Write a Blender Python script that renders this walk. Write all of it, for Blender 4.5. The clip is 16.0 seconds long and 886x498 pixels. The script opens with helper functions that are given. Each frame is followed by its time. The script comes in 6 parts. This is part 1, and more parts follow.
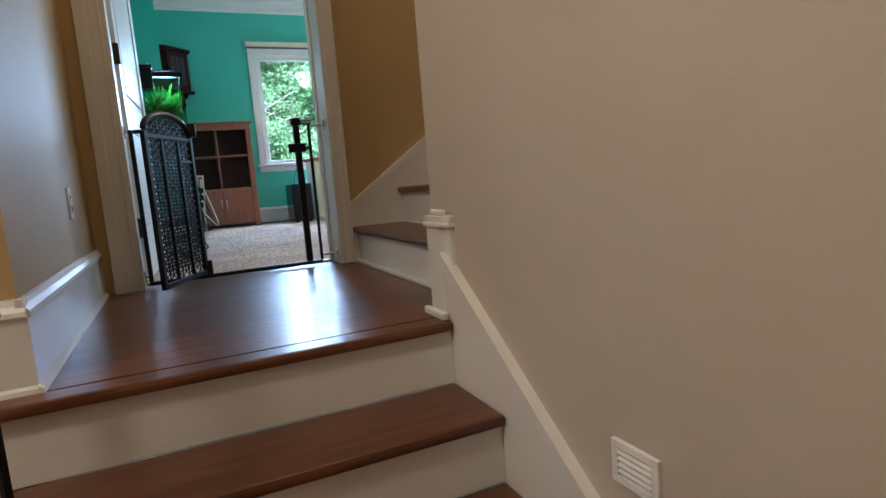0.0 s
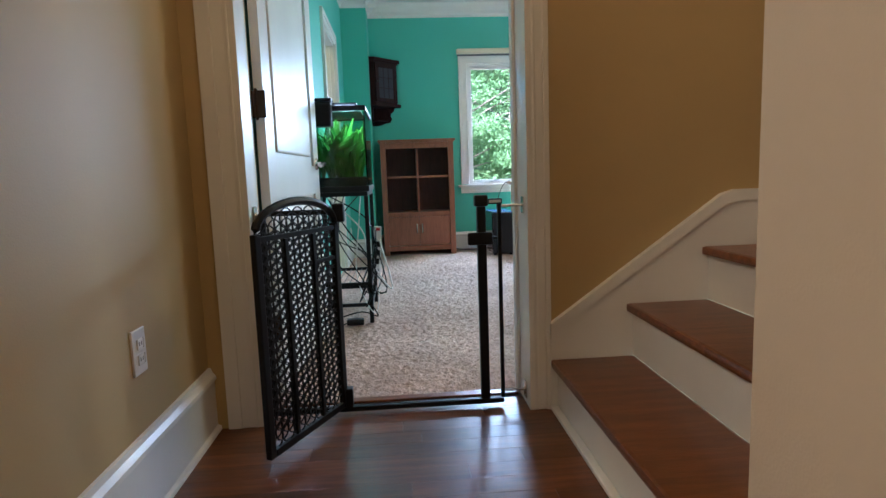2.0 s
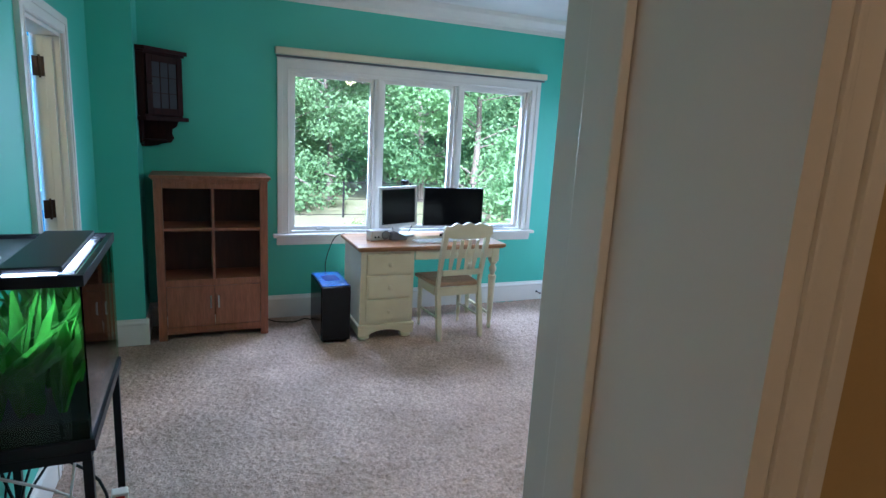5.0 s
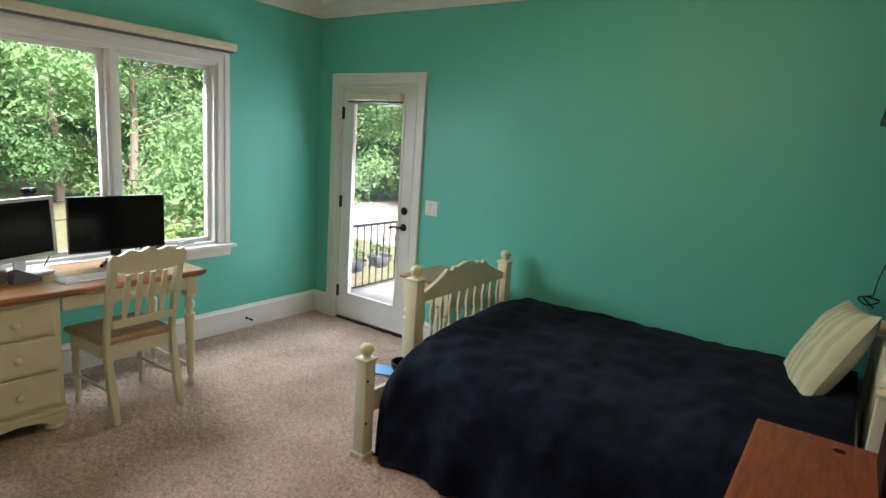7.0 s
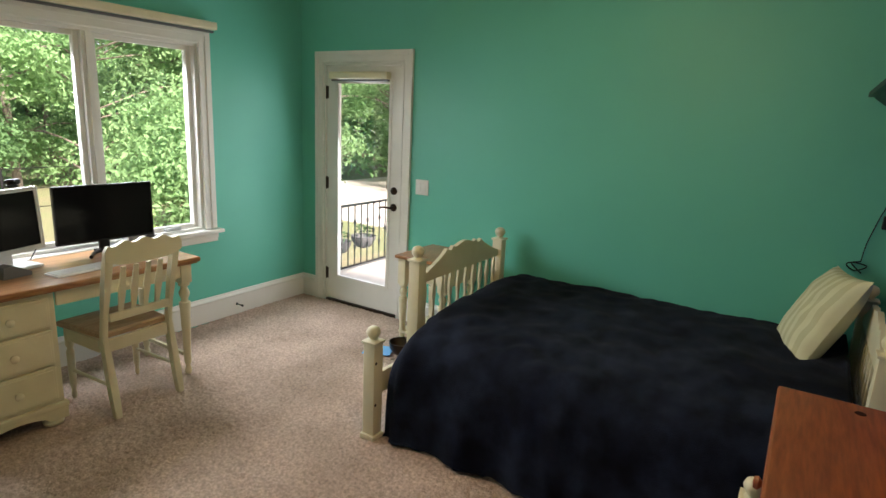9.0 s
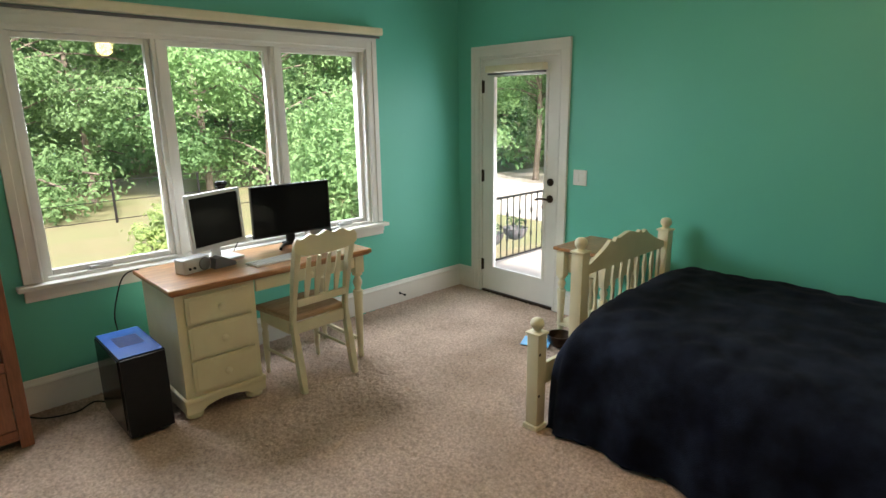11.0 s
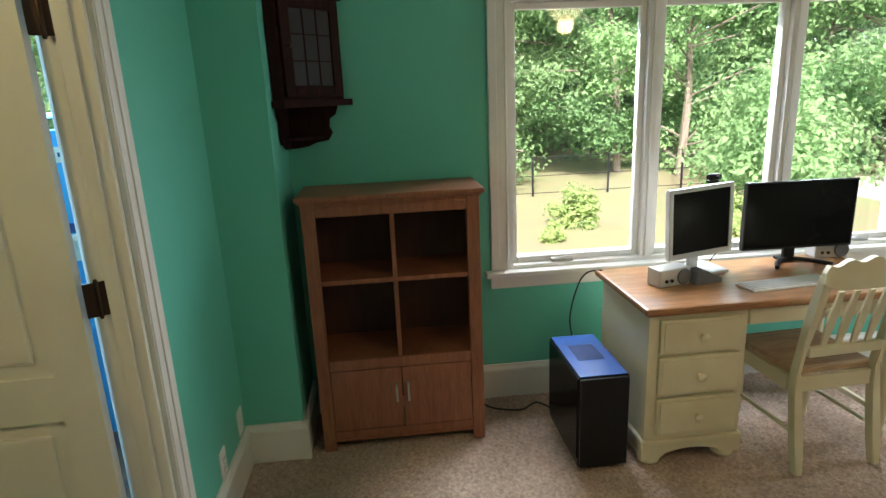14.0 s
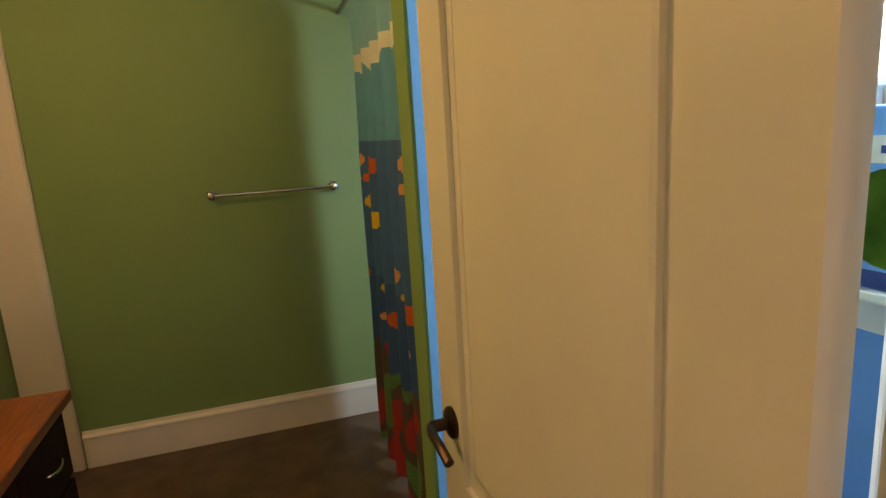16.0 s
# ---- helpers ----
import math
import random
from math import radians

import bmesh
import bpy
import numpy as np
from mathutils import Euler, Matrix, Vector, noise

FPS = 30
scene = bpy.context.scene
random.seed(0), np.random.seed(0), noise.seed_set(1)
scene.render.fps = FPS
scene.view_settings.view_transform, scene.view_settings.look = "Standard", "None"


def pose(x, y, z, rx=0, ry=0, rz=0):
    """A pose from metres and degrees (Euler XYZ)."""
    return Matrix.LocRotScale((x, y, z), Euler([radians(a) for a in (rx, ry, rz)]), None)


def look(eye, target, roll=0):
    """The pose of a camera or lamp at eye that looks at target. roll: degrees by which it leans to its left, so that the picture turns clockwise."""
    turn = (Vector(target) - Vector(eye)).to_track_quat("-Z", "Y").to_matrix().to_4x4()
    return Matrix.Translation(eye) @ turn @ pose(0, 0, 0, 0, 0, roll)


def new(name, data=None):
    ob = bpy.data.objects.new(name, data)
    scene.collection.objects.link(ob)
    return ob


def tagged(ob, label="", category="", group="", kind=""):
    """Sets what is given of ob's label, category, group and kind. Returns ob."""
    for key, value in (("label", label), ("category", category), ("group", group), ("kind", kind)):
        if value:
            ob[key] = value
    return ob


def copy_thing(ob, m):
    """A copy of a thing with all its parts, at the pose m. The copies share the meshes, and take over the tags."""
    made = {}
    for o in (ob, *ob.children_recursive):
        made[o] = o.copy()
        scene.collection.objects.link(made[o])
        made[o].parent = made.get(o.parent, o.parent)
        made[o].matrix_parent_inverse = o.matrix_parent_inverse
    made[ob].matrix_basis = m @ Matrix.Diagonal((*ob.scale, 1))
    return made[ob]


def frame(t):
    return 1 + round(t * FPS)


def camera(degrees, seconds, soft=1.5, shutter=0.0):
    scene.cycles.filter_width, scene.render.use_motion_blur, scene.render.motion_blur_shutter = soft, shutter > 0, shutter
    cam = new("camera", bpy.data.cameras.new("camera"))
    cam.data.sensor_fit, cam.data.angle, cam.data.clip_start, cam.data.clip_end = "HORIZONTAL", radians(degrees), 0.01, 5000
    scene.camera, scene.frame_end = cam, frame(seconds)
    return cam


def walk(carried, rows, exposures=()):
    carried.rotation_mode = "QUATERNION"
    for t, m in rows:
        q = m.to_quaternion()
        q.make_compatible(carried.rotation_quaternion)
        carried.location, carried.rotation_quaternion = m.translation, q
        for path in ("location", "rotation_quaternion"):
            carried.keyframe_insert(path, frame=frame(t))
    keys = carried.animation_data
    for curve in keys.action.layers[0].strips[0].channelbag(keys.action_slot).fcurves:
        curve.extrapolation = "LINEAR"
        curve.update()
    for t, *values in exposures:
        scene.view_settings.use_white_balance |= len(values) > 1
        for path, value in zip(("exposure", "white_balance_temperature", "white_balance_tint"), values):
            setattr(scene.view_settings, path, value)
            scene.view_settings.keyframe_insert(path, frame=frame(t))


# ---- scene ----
cam = camera(75.1, 16.0)
PATH = [
    (0, (0.196, -0.13, 0.423), (1.014, 1.678, 0.17), -4.6),
    (0.5, (0.293, 0.118, 0.424), (0.733, 2.052, 0.171), -3.9),
    (1, (0.455, 0.402, 0.484), (0.747, 2.364, 0.229), -3.4),
    (1.5, (0.499, 0.698, 0.65), (0.697, 2.672, 0.393), -2.0),
    (2, (0.525, 0.909, 0.845), (0.662, 2.888, 0.595), -2.0),
    (2.5, (0.563, 1.135, 1.017), (0.636, 3.12, 0.78), -1.7),
    (3, (0.539, 1.377, 1.142), (0.537, 3.363, 0.909), -0.8),
    (3.2, (0.542, 1.463, 1.194), (0.549, 3.449, 0.957), -0.9),
    (5.5, (0.689, 2.921, 1.705), (1.716, 4.584, 1.28), 4.5),
    (6, (0.803, 3.164, 1.676), (2.047, 4.679, 1.279), 4.5),
    (6.5, (0.92, 3.434, 1.636), (2.382, 4.744, 1.256), 4.2),
    (7, (0.998, 3.609, 1.644), (2.606, 4.741, 1.275), 3.9),
    (7.5, (0.973, 3.688, 1.651), (2.649, 4.708, 1.259), 3.4),
    (8, (0.95, 3.728, 1.654), (2.639, 4.717, 1.244), 3.4),
    (8.2, (0.944, 3.733, 1.657), (2.631, 4.72, 1.237), 3.2),
    (10.3, (0.85, 3.789, 1.654), (2.346, 5.03, 1.183), 0.8),
    (10.5, (0.848, 3.796, 1.652), (2.301, 5.086, 1.179), 0.2),
    (11, (0.825, 3.815, 1.658), (2.158, 5.226, 1.179), -0.8),
    (11.5, (0.796, 3.831, 1.666), (2.003, 5.351, 1.183), -1.4),
    (12, (0.77, 3.86, 1.663), (1.837, 5.481, 1.178), -1.8),
    (12.5, (0.76, 3.883, 1.654), (1.67, 5.597, 1.17), -2.2),
    (13, (0.739, 3.978, 1.648), (1.433, 5.788, 1.156), -2.5),
    (13.5, (0.727, 4.281, 1.655), (1.181, 6.162, 1.149), -2.4),
    (14, (0.7, 4.683, 1.638), (0.882, 6.609, 1.132), -2.5),
    (14.5, (0.673, 5.084, 1.651), (0.296, 6.984, 1.153), -2.2),
    (15.1, (0.428, 5.493, 1.590), (-0.534, 7.200, 1.188), -1.5),
    (15.5, (0.301, 5.814, 1.577), (-1.205, 7.061, 1.160), -2.4),
    (15.8, (0.194, 5.894, 1.575), (-1.570, 6.752, 1.180), -2.4),
    (16, (0.096, 5.958, 1.568), (-1.776, 6.542, 1.176), -3.4),
]
EXPOSURES = [(0.0, 2.55, 4700, 12), (1.0, 2.6, 5250, 12), (3.0, 2.65, 4650, 17), (5.5, 1.75, 5100, 18), (6.5, 1.62, 5900, 18), (8.0, 1.62, 7000, 18), (10.5, 1.52, 6900, 16), (13.5, 1.6, 6600, 14), (14.5, 2.0, 7000, 20), (15.0, 2.1, 8000, 28), (15.5, 1.75, 9200, 36), (16.0, 1.75, 11000, 44)]
walk(cam, [(t, look(eye, target, roll)) for t, eye, target, roll in PATH], EXPOSURES)

# ---- world and light ----
SUN_ELEV, SUN_ROT = radians(37), radians(196)
world = bpy.data.worlds.new("sky")
world.use_nodes = True
wn = world.node_tree.nodes
sky = wn.new("ShaderNodeTexSky")
sky.sky_type, sky.sun_disc = "NISHITA", False
sky.sun_elevation, sky.sun_rotation = SUN_ELEV, SUN_ROT
sky.air_density, sky.dust_density = 1.0, 3.0
world.node_tree.links.new(sky.outputs[0], wn["Background"].inputs[0])
wn["Background"].inputs[1].default_value = 0.15
scene.world = world
sun = new("sun", bpy.data.lights.new("sun", "SUN"))
sun.data.energy, sun.data.angle, sun.data.color = 5.0, radians(6), (1.0, 0.95, 0.88)
sun.matrix_world = look((0, 0, 0), (-math.sin(SUN_ROT) * math.cos(SUN_ELEV), -math.cos(SUN_ROT) * math.cos(SUN_ELEV), -math.sin(SUN_ELEV)))


def area_lamp(name, m, w, h, watts, color):
    ob = new(name, bpy.data.lights.new(name, "AREA"))
    ob.data.shape, ob.data.size, ob.data.size_y = "RECTANGLE", w, h
    ob.data.energy, ob.data.color = watts, color
    ob.matrix_world = m
    return ob


def bulb(name, x, y, z, watts, color, radius=0.08):
    ob = new(name, bpy.data.lights.new(name, "POINT"))
    ob.data.energy, ob.data.color, ob.data.shadow_soft_size = watts, color, radius
    ob.location = (x, y, z)
    return ob


DAY, WARM = (0.80, 0.92, 1.0), (1.0, 0.72, 0.42)
area_lamp("window_daylight", look((2.47, 7.98, 1.72), (2.40, 6.45, 0.10)), 2.2, 0.6, 29, DAY).data.spread = radians(145)
area_lamp("door_daylight", look((4.74, 6.90, 1.15), (2.0, 6.2, 0.6)), 0.55, 1.6, 6, DAY)
area_lamp("bath_daylight", look((-0.80, 7.572, 1.86), (-0.95, 6.4, 0.9)), 0.62, 0.44, 20, (0.36, 0.72, 1.0))
bulb("bedroom_bulb", 2.60, 4.60, 2.29, 7.4, (1.0, 0.74, 0.31))
bulb("bath_bulb", -1.3, 5.0, 2.35, 8.0, (1.0, 0.69, 0.34))
# Unseen warm fill lamps, added without fixtures to brighten foyer and landing.
bulb("foyer_fill", -1.5, 0.2, 2.5, 20.5, (1.0, 0.72, 0.41), 0.2)
bulb("landing_fill", 0.85, 1.92, 3.05, 3.4, (1.0, 0.64, 0.28), 0.15)


# ---- materials ----
def material(name, color, rough=0.6, metal=0.0, color2=None, grain=None, scale=6.0, detail=4.0, bump=0.0, bump_scale=60.0, stretch=(1, 1, 1), amount=1.0, random_tint=0.0, coat=0.0, emit=0.0):
    m = bpy.data.materials.new(name)
    m.use_nodes = True
    n, ln = m.node_tree.nodes, m.node_tree.links
    b = n["Principled BSDF"]
    b.inputs["Roughness"].default_value, b.inputs["Metallic"].default_value = rough, metal
    b.inputs["Coat Weight"].default_value = coat
    b.inputs["Coat Roughness"].default_value = 0.15
    tc, mp = n.new("ShaderNodeTexCoord"), n.new("ShaderNodeMapping")
    mp.inputs["Scale"].default_value = stretch
    ln.new(tc.outputs["Object"], mp.inputs[0])
    tex = n.new("ShaderNodeTexNoise")
    tex.inputs["Scale"].default_value, tex.inputs["Detail"].default_value = scale, detail
    ln.new(mp.outputs[0], tex.inputs[0])
    ramp = n.new("ShaderNodeMapRange")
    ramp.inputs[1].default_value, ramp.inputs[2].default_value = 0.3, 0.7
    ln.new(tex.outputs[0], ramp.inputs[0])
    mix = n.new("ShaderNodeMix")
    mix.data_type = "RGBA"
    c2 = color2 or tuple(c * 0.9 for c in color)
    mix.inputs[6].default_value, mix.inputs[7].default_value = (*color, 1), (*[c + (d - c) * amount for c, d in zip(color, c2)], 1)
    ln.new(ramp.outputs[0], mix.inputs[0])
    out = mix.outputs[2]
    if random_tint:
        info, hsv = n.new("ShaderNodeObjectInfo"), n.new("ShaderNodeHueSaturation")
        mr = n.new("ShaderNodeMapRange")
        mr.inputs[3].default_value, mr.inputs[4].default_value = 1 - random_tint, 1 + random_tint
        ln.new(info.outputs["Random"], mr.inputs[0])
        ln.new(mr.outputs[0], hsv.inputs["Value"])
        ln.new(out, hsv.inputs["Color"])
        out = hsv.outputs[0]
    if grain:
        tg, mg, mm = n.new("ShaderNodeTexNoise"), n.new("ShaderNodeMapRange"), n.new("ShaderNodeMix")
        tg.inputs["Scale"].default_value, tg.inputs["Detail"].default_value = grain[0], 3
        ln.new(mp.outputs[0], tg.inputs[0])
        mg.inputs[1].default_value, mg.inputs[2].default_value = 0.32, 0.68
        mg.inputs[3].default_value, mg.inputs[4].default_value = 1 - grain[1], 1 + grain[1]
        ln.new(tg.outputs[0], mg.inputs[0])
        mm.data_type, mm.blend_type = "RGBA", "MULTIPLY"
        mm.inputs[0].default_value = 1.0
        ln.new(out, mm.inputs[6])
        ln.new(mg.outputs[0], mm.inputs[7])
        out = mm.outputs[2]
    ln.new(out, b.inputs["Base Color"])
    if emit:
        ln.new(out, b.inputs["Emission Color"])
        b.inputs["Emission Strength"].default_value = emit
    if bump:
        t2, bp = n.new("ShaderNodeTexNoise"), n.new("ShaderNodeBump")
        t2.inputs["Scale"].default_value, t2.inputs["Detail"].default_value = bump_scale, 3
        ln.new(mp.outputs[0], t2.inputs[0])
        bp.inputs["Strength"].default_value, bp.inputs["Distance"].default_value = bump, 0.01
        ln.new(t2.outputs[0], bp.inputs["Height"])
        ln.new(bp.outputs[0], b.inputs["Normal"])
    return m


def glass_material(name, tint=(1, 1, 1), gloss=0.06):
    m = bpy.data.materials.new(name)
    m.use_nodes = True
    n, ln = m.node_tree.nodes, m.node_tree.links
    n.remove(n["Principled BSDF"])
    tr, gl, mx, fr = n.new("ShaderNodeBsdfTransparent"), n.new("ShaderNodeBsdfGlossy"), n.new("ShaderNodeMixShader"), n.new("ShaderNodeFresnel")
    tr.inputs[0].default_value = (*tint, 1)
    gl.inputs["Roughness"].default_value = 0.02
    fr.inputs[0].default_value = 1.35
    ln.new(fr.outputs[0], mx.inputs[0])
    ln.new(tr.outputs[0], mx.inputs[1])
    ln.new(gl.outputs[0], mx.inputs[2])
    ln.new(mx.outputs[0], n["Material Output"].inputs[0])
    return m


AQUA = material("aqua_wall_paint", (0.112, 0.50, 0.395), 0.5, color2=(0.102, 0.47, 0.365), scale=1.2, bump=0.08, bump_scale=260)
BLUE_WALL = material("navy_wall_paint", (0.012, 0.05, 0.22), 0.6, scale=1.5, bump=0.08, bump_scale=260)
TAN = material("tan_wall_paint", (0.46, 0.33, 0.135), 0.6, scale=1.4, bump=0.08, bump_scale=260)
GREIGE = material("greige_wall_paint", (0.53, 0.465, 0.375), 0.6, scale=1.4, bump=0.08, bump_scale=260)
GREEN = material("green_bath_paint", (0.18, 0.335, 0.135), 0.6, scale=1.6, bump=0.08, bump_scale=260)
WHITE = material("white_trim_paint", (0.76, 0.74, 0.69), 0.35, scale=3, bump=0.02, bump_scale=90)
CEIL = material("ceiling_paint", (0.78, 0.77, 0.74), 0.8, scale=2, bump=0.06, bump_scale=220)
CREAM = material("cream_painted_wood", (0.72, 0.66, 0.47), 0.4, color2=(0.64, 0.57, 0.39), scale=5, bump=0.04, bump_scale=50)
CARPET = material("beige_carpet", (0.54, 0.40, 0.325), 0.95, color2=(0.35, 0.25, 0.192), grain=(62, 0.27), scale=2.0, detail=7, bump=0.7, bump_scale=95)
OAK = material("stained_oak", (0.17, 0.058, 0.017), 0.31, color2=(0.082, 0.026, 0.008), grain=(22, 0.11), scale=4, detail=8, stretch=(1.0, 11, 11), bump=0.08, bump_scale=30, random_tint=0.28, coat=0.08)
PINE = material("golden_pine_top", (0.40, 0.19, 0.075), 0.32, color2=(0.25, 0.105, 0.038), grain=(14, 0.25), scale=4, detail=6, stretch=(1, 9, 9), bump=0.03, coat=0.2)
REDPINE = material("red_pine", (0.30, 0.085, 0.030), 0.4, color2=(0.19, 0.046, 0.016), grain=(12, 0.25), scale=4, detail=6, stretch=(1, 8, 8), bump=0.03, coat=0.1)
CASEWOOD = material("medium_oak_veneer", (0.30, 0.112, 0.058), 0.42, color2=(0.22, 0.078, 0.040), grain=(16, 0.2), scale=4, detail=6, stretch=(8, 8, 0.8), bump=0.03)
# Case wood darkened in colour for the shade inside the shelves.
CASEBACK_SHADED = material("shaded_case_back", (0.080, 0.028, 0.018), 0.6, color2=(0.055, 0.020, 0.013), scale=6, stretch=(8, 8, 1))
MAHOG = material("dark_mahogany", (0.030, 0.008, 0.007), 0.7, color2=(0.016, 0.005, 0.004), grain=(12, 0.3), scale=6, stretch=(6, 6, 1))
BLACK = material("black_metal", (0.012, 0.012, 0.014), 0.4, scale=20, bump=0.02)
BLACKP = material("black_plastic", (0.014, 0.014, 0.016), 0.35, scale=20)
SCREEN = material("dark_screen", (0.004, 0.004, 0.005), 0.18)
SILVER = material("silver_plastic", (0.55, 0.55, 0.54), 0.35, metal=0.2, scale=20)
CHROME = material("brushed_nickel", (0.62, 0.60, 0.56), 0.25, metal=1.0, scale=40)
BRONZE = material("oil_rubbed_bronze", (0.05, 0.032, 0.022), 0.38, metal=0.8, scale=30)
WHITEP = material("white_plastic", (0.80, 0.78, 0.74), 0.4, scale=20)
GREYP = material("grey_plastic", (0.12, 0.12, 0.13), 0.5, scale=20)
# The lighter second colour paints patchy sheen on the crushed nap.
NAVY = material("navy_fleece_nap_sheen", (0.0018, 0.0026, 0.0085), 0.95, color2=(0.013, 0.018, 0.034), grain=(9, 0.5), scale=2.4, detail=8, bump=0.5, bump_scale=200)
NAVY.node_tree.nodes["Principled BSDF"].inputs["Specular IOR Level"].default_value = 0.08
SCREEN.node_tree.nodes["Principled BSDF"].inputs["Specular IOR Level"].default_value = 0.12
NAVY.node_tree.nodes["Principled BSDF"].inputs["Sheen Weight"].default_value = 0.025
MAHOG.node_tree.nodes["Principled BSDF"].inputs["Specular IOR Level"].default_value = 0.15
SEATPINE = material("worn_pale_pine", (0.50, 0.34, 0.21), 0.45, color2=(0.40, 0.25, 0.14), grain=(14, 0.2), scale=4, detail=6, stretch=(1, 9, 9), bump=0.03)
# Blue of the sky mirrored in a dark glossy lid, put in as base colour.
SKYSHEEN = material("painted_sky_reflection", (0.022, 0.09, 0.33), 0.25, color2=(0.018, 0.075, 0.28), scale=8, coat=0.4)
PILLOW = material("pale_striped_cotton", (0.62, 0.60, 0.40), 0.9, scale=8, bump=0.15, bump_scale=300)
PILLOW2 = material("pale_stripe_cotton_dark", (0.50, 0.48, 0.30), 0.9, scale=8)
GLASS = glass_material("window_glass")
TANKGLASS = glass_material("tank_glass", (0.80, 0.95, 0.86))
LEAF = material("tree_leaves", (0.20, 0.36, 0.17), 0.75, color2=(0.12, 0.24, 0.10), scale=0.6, detail=5, random_tint=0.35)
LEAF2 = material("tree_leaves_light", (0.31, 0.50, 0.24), 0.75, color2=(0.19, 0.35, 0.15), scale=0.6, detail=5, random_tint=0.3)
BUSHLEAF = material("bush_leaves", (0.40, 0.52, 0.22), 0.5, color2=(0.26, 0.38, 0.13), scale=3, detail=4)
BARK = material("tree_bark", (0.20, 0.175, 0.145), 0.9, color2=(0.12, 0.10, 0.08), scale=4, stretch=(3, 3, 0.6), bump=0.5, bump_scale=14)
WEED = material("water_plant_leaf", (0.11, 0.30, 0.035), 0.4, color2=(0.03, 0.12, 0.012), scale=8)
GRASS = material("lawn_ground", (0.17, 0.205, 0.09), 0.95, color2=(0.225, 0.19, 0.12), scale=0.35, detail=8, bump=0.6, bump_scale=14)
CONCRETE = material("pale_concrete", (0.55, 0.52, 0.47), 0.9, color2=(0.47, 0.44, 0.40), scale=1.5, detail=7, bump=0.15, bump_scale=40)
# Blue daylight put into bathroom surfaces; also the plain blue of leaflet and toy.
DAY_PRINT_BLUE = material("blue_daylight_and_print", (0.04, 0.38, 0.78), 0.4, color2=(0.03, 0.33, 0.72), scale=3)
VINYL = material("brown_stone_vinyl", (0.15, 0.092, 0.056), 0.45, color2=(0.075, 0.045, 0.028), scale=7, detail=8, bump=0.1, bump_scale=20)
LAMPGLASS = material("lamp_glass", (1.0, 0.80, 0.50), 0.4, emit=4.0)
TANKLIGHT = material("tank_lamp", (0.85, 0.95, 1.0), 0.4, emit=18.0)
LEADED = material("dark_leaded_glass", (0.010, 0.005, 0.006), 0.6)
GLOSSBLACK = material("gloss_black_panel", (0.010, 0.010, 0.012), 0.12)
GLOSSBLACK.node_tree.nodes["Principled BSDF"].inputs["Specular IOR Level"].default_value = 0.25
for m in (BLACK, BLACKP):
    m.node_tree.nodes["Principled BSDF"].inputs["Specular IOR Level"].default_value = 0.2
BLUEROD = material("dull_steel_rod", (0.35, 0.34, 0.32), 0.3, metal=1.0)


# ---- mesh helpers ----
def box(bm, x0, x1, y0, y1, z0, z1, bevel=0.0, m=None):
    co = [(x, y, z) for x in (x0, x1) for y in (y0, y1) for z in (z0, z1)]
    v = [bm.verts.new(m @ Vector(c) if m else c) for c in co]
    fs = [bm.faces.new([v[i] for i in f]) for f in ((0, 1, 3, 2), (4, 6, 7, 5), (0, 4, 5, 1), (2, 3, 7, 6), (0, 2, 6, 4), (1, 5, 7, 3))]
    if bevel:
        es = {e for f in fs for e in f.edges}
        bmesh.ops.bevel(bm, geom=list(es), offset=bevel, segments=2, affect="EDGES", profile=0.6)


def lathe(bm, profile, segs=16, m=None):
    """Turns (radius, height) pairs about z."""
    rings = []
    for r, z in profile:
        ring = []
        for k in range(segs):
            a = 2 * math.pi * k / segs
            c = Vector((r * math.cos(a), r * math.sin(a), z))
            ring.append(bm.verts.new(m @ c if m else c))
        rings.append(ring)
    for a, b in zip(rings, rings[1:]):
        for k in range(segs):
            bm.faces.new((a[k], a[(k + 1) % segs], b[(k + 1) % segs], b[k]))
    bm.faces.new(rings[0][::-1])
    bm.faces.new(rings[-1])


def tube(bm, pts, r, segs=8, closed=False):
    pts = [Vector(p) for p in pts]
    rings, n = [], len(pts)
    for i, p in enumerate(pts):
        a, b = pts[(i - 1) % n] if closed or i else p, pts[(i + 1) % n] if closed or i < n - 1 else p
        d = (b - a).normalized()
        u = d.cross(Vector((0.13, 0.21, 0.97)))
        u = u.normalized() if u.length > 1e-4 else Vector((1, 0, 0))
        w = d.cross(u)
        rings.append([bm.verts.new(p + r * (math.cos(2 * math.pi * k / segs) * u + math.sin(2 * math.pi * k / segs) * w)) for k in range(segs)])
    pairs = list(zip(rings, rings[1:])) + ([(rings[-1], rings[0])] if closed else [])
    for a, b in pairs:
        for k in range(segs):
            bm.faces.new((a[k], a[(k + 1) % segs], b[(k + 1) % segs], b[k]))
    if not closed:
        bm.faces.new(rings[0][::-1])
        bm.faces.new(rings[-1])


def prism(bm, outline, depth, m=None):
    """An outline in x and z, extruded along y by depth."""
    a = [bm.verts.new(m @ Vector((x, 0, z)) if m else (x, 0, z)) for x, z in outline]
    b = [bm.verts.new(m @ Vector((x, depth, z)) if m else (x, depth, z)) for x, z in outline]
    n = len(outline)
    bm.faces.new(a)
    bm.faces.new(b[::-1])
    for i in range(n):
        bm.faces.new((a[i], b[i], b[(i + 1) % n], a[(i + 1) % n]))


